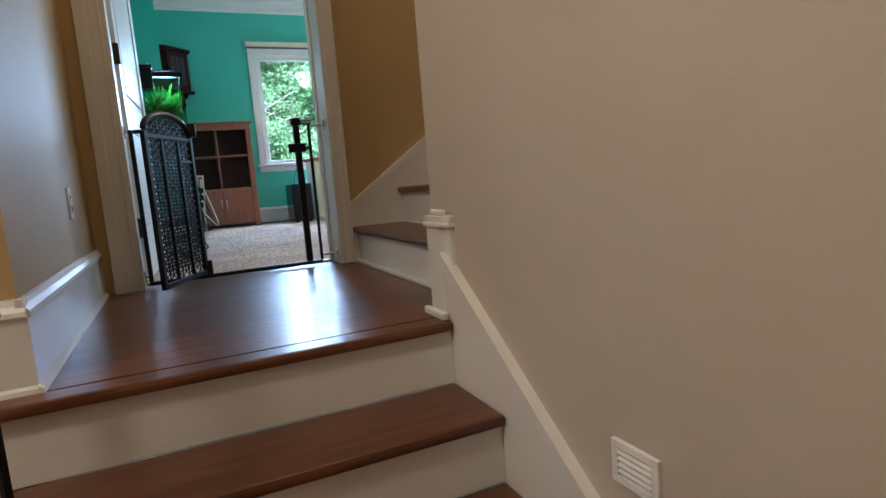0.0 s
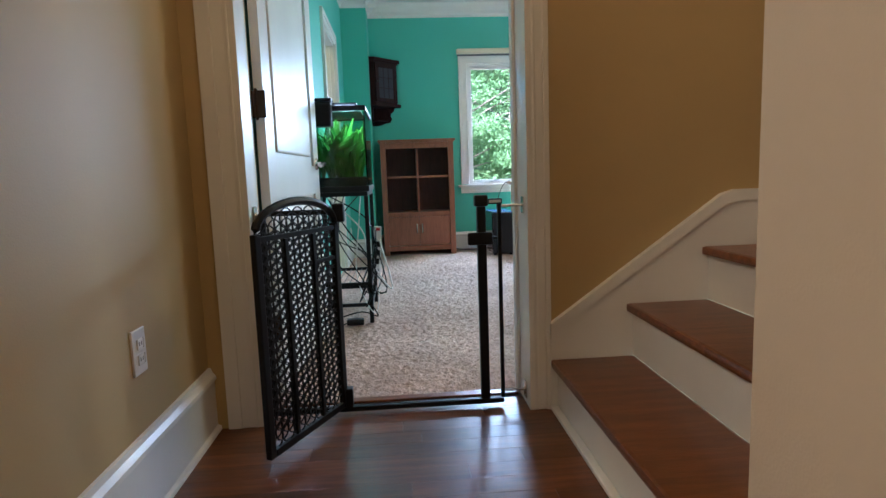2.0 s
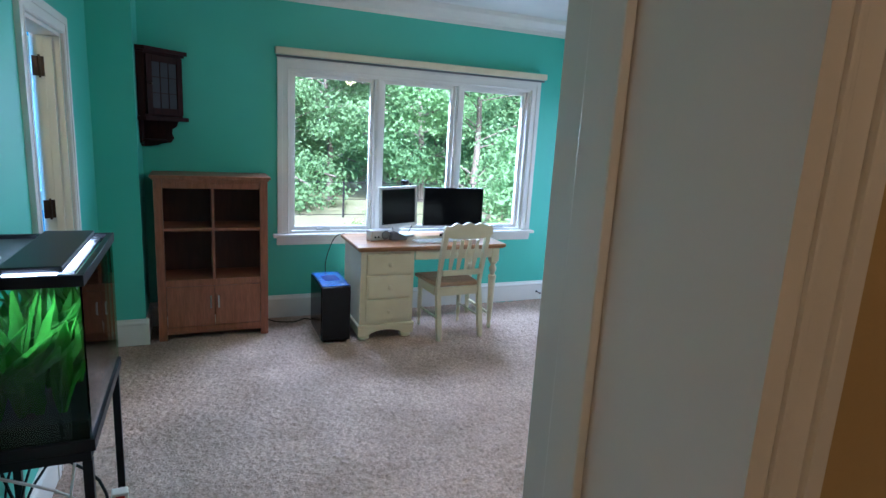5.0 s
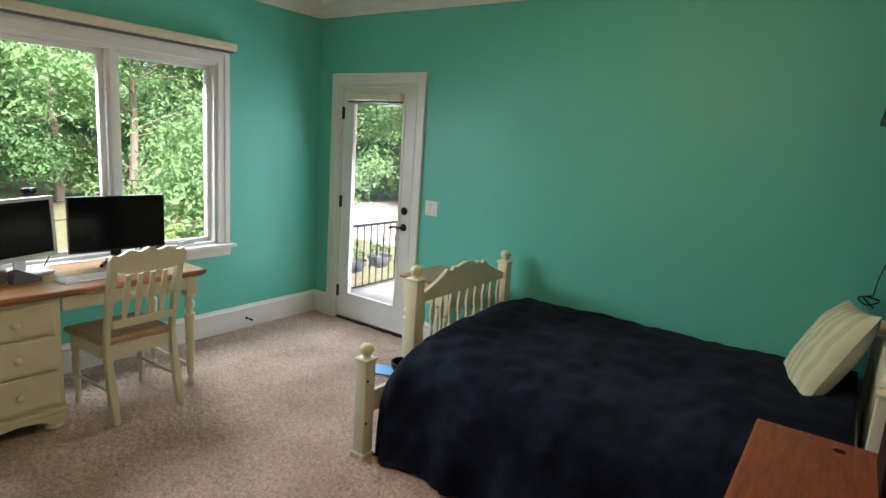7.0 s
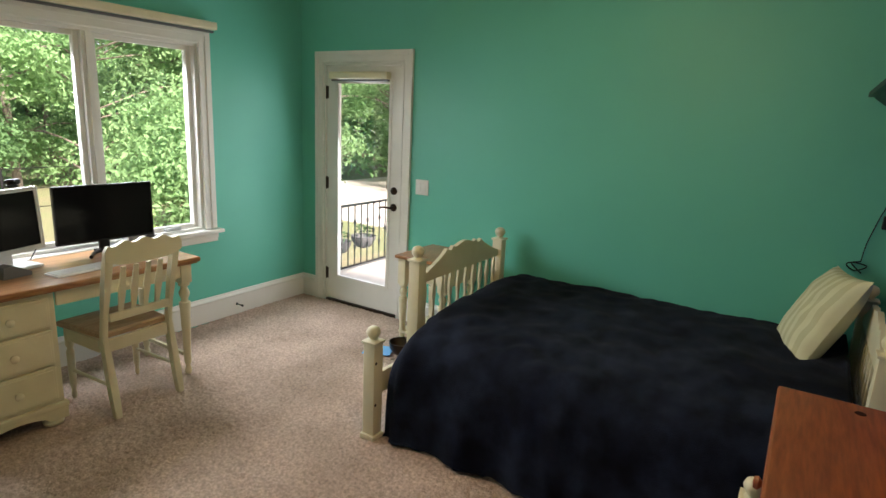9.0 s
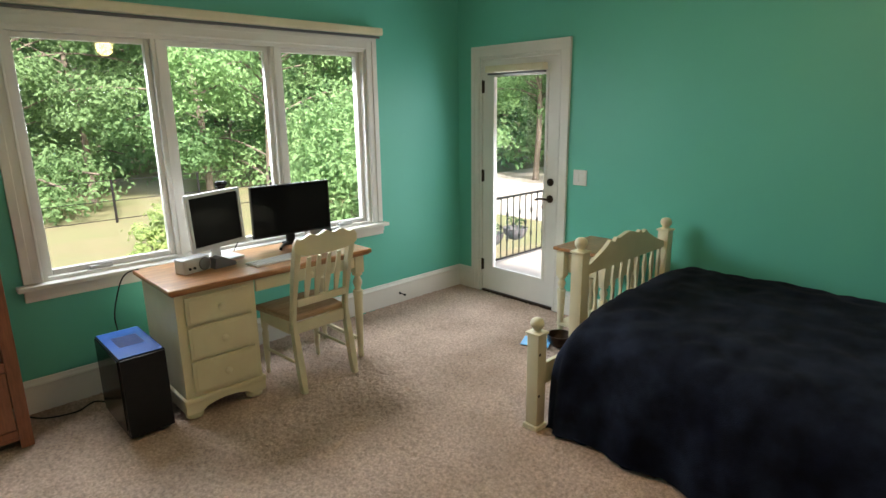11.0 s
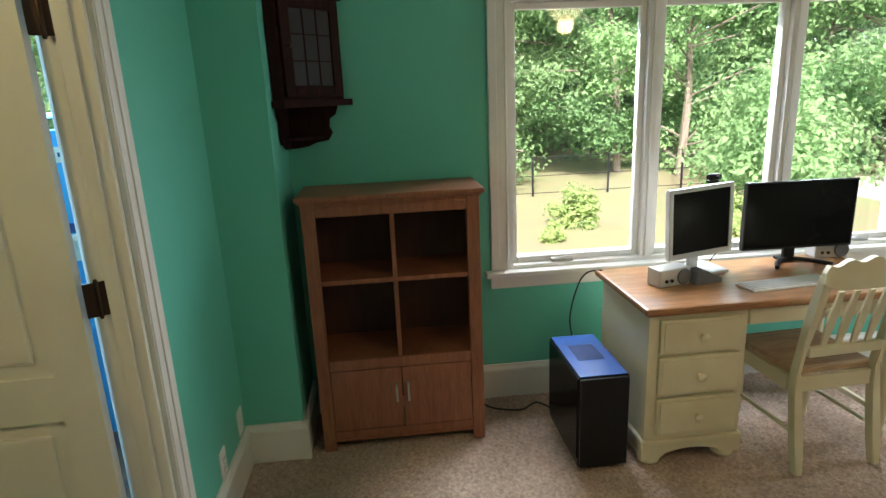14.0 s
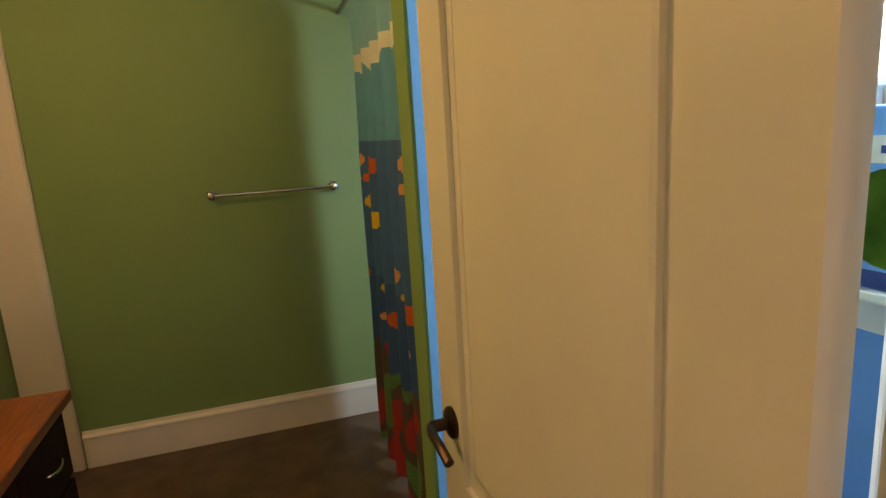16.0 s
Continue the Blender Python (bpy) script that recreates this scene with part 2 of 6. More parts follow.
def smooth_curve(pts, n=8):
    """Points on a smooth line through pts."""
    p = [Vector(q) for q in pts]
    out = []
    for i in range(len(p) - 1):
        a, b, c, d = p[max(i - 1, 0)], p[i], p[i + 1], p[min(i + 2, len(p) - 1)]
        for k in range(n):
            t = k / n
            out.append(0.5 * (2 * b + (c - a) * t + (2 * a - 5 * b + 4 * c - d) * t * t + (3 * b - a - 3 * c + d) * t ** 3))
    return out + [p[-1]]


def finish(bm, name, mat, smooth=False):
    bmesh.ops.recalc_face_normals(bm, faces=bm.faces[:])
    me = bpy.data.meshes.new(name)
    bm.to_mesh(me)
    bm.free()
    me.materials.append(mat)
    if smooth:
        for f in me.polygons:
            f.use_smooth = True
        me.set_sharp_from_angle(angle=radians(40))
    return me


def part(name, bm, mat, parent, label="", smooth=False):
    ob = new(name, finish(bm, name, mat, smooth))
    ob.parent = parent
    if label:
        ob["label"] = label
    return ob


def thing(name, label, category, group="", m=None):
    ob = new(name)
    ob.empty_display_size = 0.1
    if m:
        ob.matrix_world = m
    return tagged(ob, label, category, group)


def solid(name, bm, mat, label="", category="", kind="", smooth=False):
    return tagged(new(name, finish(bm, name, mat, smooth)), label, category, "", kind)


def boxpart(name, dims, mat, parent, bevel=0.0, label="", m=None):
    bm = bmesh.new()
    box(bm, *dims, bevel=bevel, m=m)
    return part(name, bm, mat, parent, label)


def boxsolid(name, dims, mat, label, category="wall", bevel=0.0):
    bm = bmesh.new()
    box(bm, *dims, bevel=bevel)
    return solid(name, bm, mat, label, category, "structure")


def wall(name, along, lo, hi, u0, u1, z0, z1, holes, mat, label):
    """A wall along x or y, lo to hi thick, with holes (u0, u1, z0, z1)."""
    bm = bmesh.new()

    def piece(a, b, c, d):
        if b - a > 1e-4 and d - c > 1e-4:
            box(bm, *((a, b, lo, hi) if along == "x" else (lo, hi, a, b)), c, d)
    at = u0
    for a, b, c, d in sorted(holes):
        piece(at, a, z0, z1)
        piece(a, b, z0, c)
        piece(a, b, d, z1)
        at = b
    piece(at, u1, z0, z1)
    return solid(name, bm, mat, label, "wall", "structure")


def profile_run(bm, along, u0, u1, face, out, prof):
    """A moulding with the profile (depth from the wall, height) run along x or y at the wall face; out is +1 or -1."""
    ends = []
    for u in (u0, u1):
        ends.append([bm.verts.new((u, face + out * d, z) if along == "x" else (face + out * d, u, z)) for d, z in prof])
    n = len(prof)
    for i in range(n):
        bm.faces.new((ends[0][i], ends[0][(i + 1) % n], ends[1][(i + 1) % n], ends[1][i]))
    bm.faces.new(ends[0][::-1])
    bm.faces.new(ends[1])


BASE = [(-0.003, 0.0), (0.016, 0.0), (0.016, 0.155), (0.024, 0.162), (0.022, 0.172), (0.012, 0.184), (0.008, 0.196), (-0.003, 0.198)]
CROWN = [(-0.003, 2.60), (0.012, 2.60), (0.016, 2.63), (0.05, 2.655), (0.085, 2.70), (0.095, 2.735), (0.11, 2.742), (-0.003, 2.742)]


def moulding(name, runs, prof, label, category, mat=None):
    bm = bmesh.new()
    for r in runs:
        profile_run(bm, *r, prof)
    return solid(name, bm, mat or WHITE, label, category, "structure")


def casing_frame(bm, along, face, out, u0, u1, z0, z1, w=0.09, wr=None):
    """Moulded casing round an opening, proud of the wall face."""
    wr = wr or w
    for d0, d1, i0, i1, j1 in ((-0.003, 0.016, 0, w, wr), (0.014, 0.022, w * 0.55, w, wr), (0.014, 0.020, 0.004, 0.014, 0.014)):
        lo, hi = sorted((face + out * d0, face + out * d1))
        for a, b, c, d in ((u0 - i1, u0 - i0, z0, z1 + i1), (u1 + min(i0, wr - 0.02), u1 + j1, z0, z1 + i1), (u0 - i0, u1 + min(i0, wr - 0.02), z1 + i0, z1 + i1)):
            box(bm, *((a, b, lo, hi) if along == "x" else (lo, hi, a, b)), c, d, bevel=0.003)

# ---- bedroom shell ----
WX, WY, LX, CZ = 4.60, 7.58, -0.025, 2.74   # balcony-door wall, window wall, bath wall, ceiling
WIN = (1.322, 3.588, 0.74, 2.092)
nx, ny = 400, 400
gx, gy = np.meshgrid(np.linspace(LX - 0.02, WX + 0.02, nx), np.linspace(3.06, WY + 0.02, ny))
rng = np.random.RandomState(3)
gz = rng.rand(ny, nx) * 0.013
gz += 0.004 * np.sin(gx * 5.1 + 2 * np.sin(gy * 3.3)) + 0.003 * np.sin(gy * 8.7 + gx * 4)
gz -= 0.010
co = np.stack([gx + (rng.rand(ny, nx) - 0.5) * 0.010, gy + (rng.rand(ny, nx) - 0.5) * 0.010, gz], -1).reshape(-1, 3)
idx = np.arange(nx * ny).reshape(ny, nx)
quads = np.stack([idx[:-1, :-1], idx[:-1, 1:], idx[1:, 1:], idx[1:, :-1]], -1).reshape(-1, 4)
me = bpy.data.meshes.new("carpet")
me.from_pydata(co.tolist(), [], quads.tolist())
me.materials.append(CARPET)
for f in me.polygons:
    f.use_smooth = True
tagged(new("floor", me), "beige cut-pile bedroom carpet with worn patches", "carpet", "", "structure")
boxsolid("floor_slab", (-2.75, 4.75, 2.86, 7.72, -0.30, -0.02), CONCRETE, "plain slab under the upper floor", "floor")

wall("wall_north", "x", WY, WY + 0.16, LX - 0.1, WX + 0.15, -0.3, CZ, [WIN], AQUA, "aqua painted wall with a triple window")
wall("wall_east", "y", WX, WX + 0.15, 2.87, WY, -0.3, CZ, [(6.485, 7.315, 0.0, 2.055)], AQUA, "aqua painted wall beside the balcony door")
wall("wall_west", "y", LX - 0.12, LX, 3.14, WY, -0.02, CZ, [(5.56, 6.34, 0.0, 2.055)], AQUA, "aqua painted wall with the bathroom doorway")
boxsolid("wall_chase", (LX, 0.240, 7.17, WY, 0.0, CZ), AQUA, "aqua painted boxed-out corner of the bedroom")
wall("wall_south", "x", 2.885, 3.14, LX - 0.12, 1.80, -0.02, CZ, [(-0.02, 0.975, -0.02, 2.055)], AQUA, "aqua painted wall with the hall doorway")
boxsolid("wall_south_blue", (1.80, WX, 2.885, 3.30, -0.02, CZ), BLUE_WALL, "dark blue painted accent wall behind the bed head")
boxsolid("ceiling", (LX - 0.1, WX + 0.15, 2.88, WY + 0.1, CZ, CZ + 0.1), CEIL, "white flat bedroom ceiling", "ceiling")
moulding("crown_moulding", [("x", LX, WX, WY, -1), ("y", 3.30, WY, WX, -1), ("y", 3.14, 7.17, LX, 1), ("x", LX, 1.80, 3.14, 1), ("x", 1.80, WX, 3.30, 1), ("x", LX, 0.35, 7.17, -1), ("y", 7.06, WY, 0.240, 1)], CROWN, "white crown moulding round the bedroom ceiling", "moulding")
moulding("baseboard", [("x", 0.240, WX, WY, -1), ("y", 3.30, 6.395, WX, -1), ("y", 7.405, WY, WX, -1), ("y", 3.14, 5.47, LX, 1), ("y", 6.43, 7.17, LX, 1), ("x", LX, 0.262, 7.17, -1), ("y", 7.15, WY, 0.240, 1), ("x", 1.07, 1.80, 3.14, 1), ("x", 1.80, WX, 3.30, 1)], BASE, "tall white baseboard round the bedroom", "baseboard")


def window_unit():
    w = thing("window_1", "white triple casement window with a moulded sill", "window")
    w["kind"] = "structure"
    x0, x1, z0, z1 = WIN
    bm = bmesh.new()
    casing_frame(bm, "x", WY, -1, x0, x1, z0 + 0.004, z1, 0.095)
    part("window_casing", bm, WHITE, w)
    bm = bmesh.new()
    box(bm, x0 - 0.13, x1 + 0.13, WY - 0.065, WY + 0.06, z0 - 0.028, z0, 0.006)
    box(bm, x0 - 0.10, x1 + 0.10, WY - 0.028, WY + 0.002, z0 - 0.070, z0 - 0.0285, 0.004)
    box(bm, x0 - 0.10, x1 + 0.10, WY - 0.018, WY + 0.002, z0 - 0.098, z0 - 0.0705, 0.004)
    part("window_sill", bm, WHITE, w)
    bm = bmesh.new()
    for a, b, c, d in ((x0, x0 + 0.025, z0, z1), (x1 - 0.025, x1, z0, z1), (x0 + 0.025, x1 - 0.025, z1 - 0.022, z1), (x0 + 0.025, x1 - 0.025, z0, z0 + 0.02)):
        box(bm, a, b, WY + 0.001, WY + 0.14, c, d)
    edges = [x0 + 0.025, 2.049, 2.119, 2.808, 2.878, x1 - 0.025]
    for a, b in ((2.049, 2.119), (2.808, 2.878)):
        box(bm, a, b, WY + 0.012, WY + 0.14, z0 + 0.02, z1 - 0.022, 0.004)
        box(bm, (a + b) / 2 - 0.012, (a + b) / 2 + 0.012, WY + 0.002, WY + 0.016, z0 + 0.02, z1 - 0.022, 0.003)
    part("window_frame", bm, WHITE, w)
    for k in range(3):
        a, b = edges[2 * k], edges[2 * k + 1]
        bm = bmesh.new()
        s = 0.031
        for p in ((a, a + s, z0 + 0.02, z1 - 0.022), (b - s, b, z0 + 0.02, z1 - 0.022), (a + s, b - s, z1 - 0.022 - s, z1 - 0.022), (a + s, b - s, z0 + 0.02, z0 + 0.02 + s)):
            box(bm, p[0], p[1], WY + 0.045, WY + 0.085, p[2], p[3], 0.005)
        sash = part("sash", bm, WHITE, w)
        pane = boxpart("pane", (a + s - 0.004, b - s + 0.004, WY + 0.062, WY + 0.068, z0 + 0.048, z1 - 0.050), GLASS, sash)
        pane.visible_shadow = False
        if k != 1:
            c = (a + b) / 2 - 0.08 + 0.1 * k
            bm = bmesh.new()
            box(bm, c - 0.06, c + 0.06, WY + 0.012, WY + 0.044, z0 + 0.021, z0 + 0.040, 0.006)
            tube(bm, [(c - 0.02, WY + 0.02, z0 + 0.04), (c + 0.03, WY + 0.012, z0 + 0.046), (c + 0.055, WY + 0.012, z0 + 0.044)], 0.005)
            part("crank", bm, SILVER, w)
    return w


window_unit()


def roller_blind(name, along, c0, c1, face, z, label, r=0.03):
    b = thing(name, label, "blind")
    bm = bmesh.new()
    if along == "x":
        box(bm, c0, c1, face - 0.085, face - 0.026, z, z + 0.055, 0.012)
    else:
        box(bm, face - 0.085, face - 0.02, c0, c1, z, z + 0.055, 0.012)
    part("cassette", bm, CREAM, b, "cream rounded blind cassette")
    bm = bmesh.new()
    if along == "x":
        box(bm, c0 + 0.01, c1 - 0.01, face - 0.05, face - 0.026, z - 0.018, z - 0.003)
    else:
        box(bm, face - 0.06, face - 0.03, c0 + 0.01, c1 - 0.01, z - 0.018, z - 0.003)
    part("bottom_bar", bm, GREYP, b)
    return b


roller_blind("window_blind", "x", WIN[0] - 0.115, WIN[1] + 0.12, WY, 2.190, "cream roller blind rolled up above the window")


def hinge(parent, m, mat=BRONZE, spread=True):
    bm = bmesh.new()
    if spread:
        box(bm, -0.034, -0.003, -0.002, 0.002, -0.05, 0.05, 0.0015, m)
        box(bm, 0.003, 0.034, -0.002, 0.002, -0.05, 0.05, 0.0015, m)
    lathe(bm, [(0.004, -0.058), (0.0065, -0.052), (0.0065, 0.052), (0.004, 0.058)], 10, m)
    return part("hinge", bm, mat, parent, smooth=True)


def lever(parent, m, mat=BRONZE):
    """A lever handle; local +y points out of the door face, the lever runs along +x."""
    bm = bmesh.new()
    lathe(bm, [(0.031, 0.0), (0.031, 0.006), (0.026, 0.011), (0.012, 0.014), (0.011, 0.045), (0.0, 0.046)], 18, m @ pose(0, 0, 0, -90, 0, 0))
    pts = [m @ Vector(p) for p in smooth_curve([(0, 0.045, 0), (0.03, 0.052, 0.003), (0.075, 0.052, 0.0), (0.112, 0.050, -0.012)], 5)]
    tube(bm, pts, 0.009, 8)
    return part("door_handle", bm, mat, parent, smooth=True)


def balcony_door():
    d = thing("door_1", "white full-glass balcony door with bronze hardware, closed", "door")
    d["kind"] = "structure"
    bm = bmesh.new()
    casing_frame(bm, "y", WX, -1, 6.485, 7.315, 0.0, 2.055, 0.09)
    part("door_casing", bm, WHITE, d)
    bm = bmesh.new()
    for a, b, c, e in ((6.485, 6.505, 0.0, 2.055), (7.295, 7.315, 0.0, 2.055), (6.505, 7.295, 2.035, 2.055)):
        box(bm, WX + 0.001, WX + 0.149, a, b, c, e)
    part("door_jamb", bm, WHITE, d)
    boxpart("threshold", (WX - 0.004, WX + 0.15, 6.506, 7.294, -0.01, 0.014), BRONZE, d, 0.004)
    y0, y1, x0, x1 = 6.508, 7.292, WX + 0.012, WX + 0.056
    g = (6.615, 7.175, 0.235, 1.905)
    bm = bmesh.new()
    for a, b, c, e in ((y0, g[0], 0.02, 2.03), (g[1], y1, 0.02, 2.03), (g[0], g[1], 0.02, g[2]), (g[0], g[1], g[3], 2.03)):
        box(bm, x0, x1, a, b, c, e)
    part("door_leaf", bm, WHITE, d)
    bm = bmesh.new()
    for a, b, c, e in ((g[0] - 0.012, g[0] + 0.012, g[2] - 0.012, g[3] + 0.012), (g[1] - 0.012, g[1] + 0.012, g[2] - 0.012, g[3] + 0.012), (g[0] + 0.012, g[1] - 0.012, g[2] - 0.012, g[2] + 0.012), (g[0] + 0.012, g[1] - 0.012, g[3] - 0.012, g[3] + 0.012)):
        box(bm, x0 - 0.008, x0 + 0.004, a, b, c, e, 0.004)
    part("glazing_bead", bm, WHITE, d)
    p = boxpart("pane", (x0 + 0.018, x0 + 0.026, g[0] - 0.002, g[1] + 0.002, g[2] - 0.002, g[3] + 0.002), GLASS, d)
    p.visible_shadow = False
    lever(d, Matrix.Translation((x0, 6.562, 0.925)) @ pose(0, 0, 0, 0, 0, 90) @ pose(0, 0, 0, 0, 0, 0))
    bm = bmesh.new()
    lathe(bm, [(0.031, 0), (0.031, 0.008), (0.022, 0.014), (0.010, 0.016), (0.006, 0.030), (0, 0.030)], 18, Matrix.Translation((x0, 6.562, 1.06)) @ pose(0, 0, 0, 0, -90, 0))
    part("deadbolt", bm, BRONZE, d, smooth=True)
    for z in (0.25, 1.06, 1.82):
        bm = bmesh.new()
        lathe(bm, [(0.004, -0.055), (0.008, -0.05), (0.008, 0.05), (0.004, 0.055)], 10, pose(x0 - 0.006, 7.294, z))
        box(bm, x0 - 0.002, x0 + 0.002, 7.275, 7.294, z - 0.05, z + 0.05)
        part("hinge", bm, BRONZE, d, smooth=True)
    return d


balcony_door()
b = roller_blind("door_blind", "y", 6.60, 7.20, WX + 0.012, 1.925, "cream roller blind rolled up on the balcony door")


def panel_door(name, width, m, label, lever_side=True):
    """A white two-panel door: hinge edge at x = 0, running to +x, 35 mm thick in y, faces at y = 0 and 0.035."""
    d = thing(name, label, "door", m=m)
    d["kind"] = "structure"
    H = 2.03
    bm = bmesh.new()
    st, lo, mid, hi = 0.11, 0.24, 0.80, 1.92
    for a, b, c, e in ((0.002, st, 0.012, H), (width - st, width, 0.012, H), (st, width - st, 0.012, lo), (st, width - st, mid - 0.02, mid + 0.12), (st, width - st, hi, H)):
        box(bm, a, b, 0, 0.035, c, e)
    part("stile_frame", bm, WHITE, d)
    for c, e in ((lo, mid - 0.02), (mid + 0.12, hi)):
        bm = bmesh.new()
        box(bm, st, width - st, 0.011, 0.024, c, e)
        for f0, f1 in ((0.002, 0.012), (0.023, 0.033)):
            box(bm, st + 0.045, width - st - 0.045, f0, f1, c + 0.045, e - 0.045, 0.009)
        part("door_panel", bm, WHITE, d)
    return d


# bathroom door, swung into the bathroom
BD = panel_door("door_2", 0.770, pose(LX - 0.137, 6.318, 0.0, 0, 0, 180 + 2), "white two-panel bathroom door standing open inwards")
lever(BD, pose(0.708, 0.035, 1.03, 0, 0, 0) @ pose(0, 0, 0, 0, 0, 0) @ Matrix.Diagonal((-1, 1, 1, 1)))
lever(BD, pose(0.708, 0.0, 1.03) @ pose(0, 0, 0, 0, 0, 180))
bath_trim = thing("doorway_2", "white casing and jamb of the bathroom doorway", "door frame")
bath_trim["kind"] = "structure"
bm = bmesh.new()
casing_frame(bm, "y", LX, 1, 5.56, 6.34, 0.0, 2.055, 0.09)
casing_frame(bm, "y", LX - 0.12, -1, 5.56, 6.34, 0.0, 2.055, 0.09)
part("casing", bm, WHITE, bath_trim)
bm = bmesh.new()
for a, b, c, e in ((5.56, 5.578, 0.0, 2.055), (6.322, 6.34, 0.0, 2.055), (5.578, 6.322, 2.037, 2.055)):
    box(bm, LX - 0.119, LX - 0.001, a, b, c, e)
box(bm, LX - 0.075, LX - 0.035, 6.310, 6.3215, 0.0, 2.037, 0.003)
box(bm, LX - 0.075, LX - 0.035, 5.5785, 5.590, 0.0, 2.037, 0.003)
part("jamb", bm, WHITE, bath_trim)
for z in (0.30, 1.135, 1.88):
    hinge(bath_trim, pose(LX - 0.095, 6.302, z, 0, 0, 34))

# hall door, swung into the bedroom along the bath wall
HD = panel_door("door_3", 0.91, pose(0.028, 3.156, 0.0, 0, 0, 86), "white two-panel bedroom door standing wide open")
lever(HD, pose(0.84, 0.0, 0.93, 0, 0, 180), CHROME)
hall_trim = thing("doorway_3", "white casing and jamb of the hall doorway", "door frame")
hall_trim["kind"] = "structure"
bm = bmesh.new()
casing_frame(bm, "x", 2.885, -1, 0.0, 0.975, 0.0, 2.055, 0.105, 0.060)
casing_frame(bm, "x", 3.14, 1, -0.02, 0.975, 0.0, 2.055, 0.09)
part("casing", bm, WHITE, hall_trim)
bm = bmesh.new()
for a, b, c, e in ((0.957, 0.975, 0.0, 2.055), (0.0, 0.957, 2.037, 2.055)):
    box(bm, a, b, 2.868, 3.139, c, e)
box(bm, -0.0195, 0.018, 2.868, 2.995, 0.0, 2.0365, 0.002)
box(bm, -0.0195, -0.012, 2.9955, 3.139, 0.0, 2.0365)
box(bm, 0.945, 0.9565, 3.035, 3.085, 0.0, 2.036, 0.003)
part("jamb", bm, WHITE, hall_trim)
for z in (0.28, 1.135, 1.83):
    hinge(hall_trim, pose(0.004, 3.146, z))

# ---- hall and stairs ----
HX, RX = -0.16, 0.905     # hall left wall, right wall of the lower stairs
FZ = -1.14               # lower floor
boxsolid("wall_hall_left", (HX - 0.12, HX, 1.46, 2.885, FZ, 3.2), TAN, "tan painted hall wall")
wall("wall_hall_north", "x", 2.875, 2.884, HX, 4.0, 0.0, 3.2, [(0.0, 0.975, 0.0, 2.055)], TAN, "tan painted wall round the bedroom doorway")
boxsolid("wall_stair_right", (RX, RX + 0.13, -3.0, 1.50, FZ, 3.2), GREIGE, "greige painted wall beside the lower stairs")
boxsolid("wall_stair_back", (RX + 0.13, 4.0, 1.37, 1.50, 0.0, 3.2), GREIGE, "greige painted side wall of the upper stairs")
boxsolid("wall_stair_end", (4.0, 4.12, 1.3, 2.885, 0.0, 3.2), TAN, "tan painted wall at the head of the stairs")
boxsolid("hall_ceiling", (-3.2, 4.12, -3.12, 2.87, 3.2, 3.3), CEIL, "white flat hall ceiling", "ceiling")
boxsolid("wall_foyer_back", (-3.2, RX + 0.13, -3.12, -3.0, FZ, 3.2), GREIGE, "greige painted foyer wall behind")
boxsolid("wall_foyer_left", (-3.2, -3.08, -3.0, 1.58, FZ, 3.2), GREIGE, "greige painted foyer side wall")
wall("wall_foyer_north", "x", 1.46, 1.58, -3.08, HX - 0.12, FZ, 3.2, [(-1.75, -0.62, FZ, 1.25)], GREIGE, "greige foyer wall with a white cased opening")
boxsolid("wall_beyond_opening", (-3.08, HX - 0.13, 2.5, 2.6, FZ, 3.2), GREIGE, "greige wall seen through the cased opening")
boxsolid("floor_foyer", (-3.2, RX + 0.13, -3.12, 2.6, FZ - 0.1, FZ), OAK, "dark stained oak foyer floor", "floor")
bm = bmesh.new()
casing_frame(bm, "x", 1.46, -1, -1.75, -0.62, FZ, 1.25, 0.11)
t = thing("doorway_4", "white casing of the foyer opening", "door frame")
t["kind"] = "structure"
part("casing", bm, WHITE, t)
moulding("hall_baseboard", [("y", 1.444, 2.875, HX, 1), ("x", HX - 0.46 + 0.11, HX + 0.016, 1.46, -1)], [(d * 1.05, z * 1.12) for d, z in BASE], "tall white hall baseboard", "baseboard")
moulding("shoe_moulding", [("y", 1.43, 2.875, HX, 1), ("x", -0.51, HX + 0.03, 1.46, -1)], [(0.0175, 0.0005), (0.030, 0.0005), (0.028, 0.012), (0.0175, 0.018)], "white quarter-round at the foot of the hall baseboard", "trim")

RUN, RISE = 0.268, 0.19
stairs = thing("stairs_lower", "white-risered stairs with dark stained oak treads", "stairs")
stairs["kind"] = "structure"
NOSE = 1.355
SX0 = -1.3


def tread(name, x0, x1, y0, y1, z, parent, nose="y"):
    bm = bmesh.new()
    box(bm, x0, x1, y0, y1, z - 0.030, z, 0.011)
    return part(name, bm, OAK, parent)


for k in range(6):
    y = NOSE - RUN * k
    z = -RISE * k
    if k:
        tread("tread", SX0, RX - 0.021, y, y + RUN + 0.025, z, stairs)
    boxpart("riser", (SX0, RX - 0.021, y + 0.024, y + 0.040, z - RISE, z - 0.0305), WHITE, stairs)
bm = bmesh.new()
lo = NOSE - RUN * 5
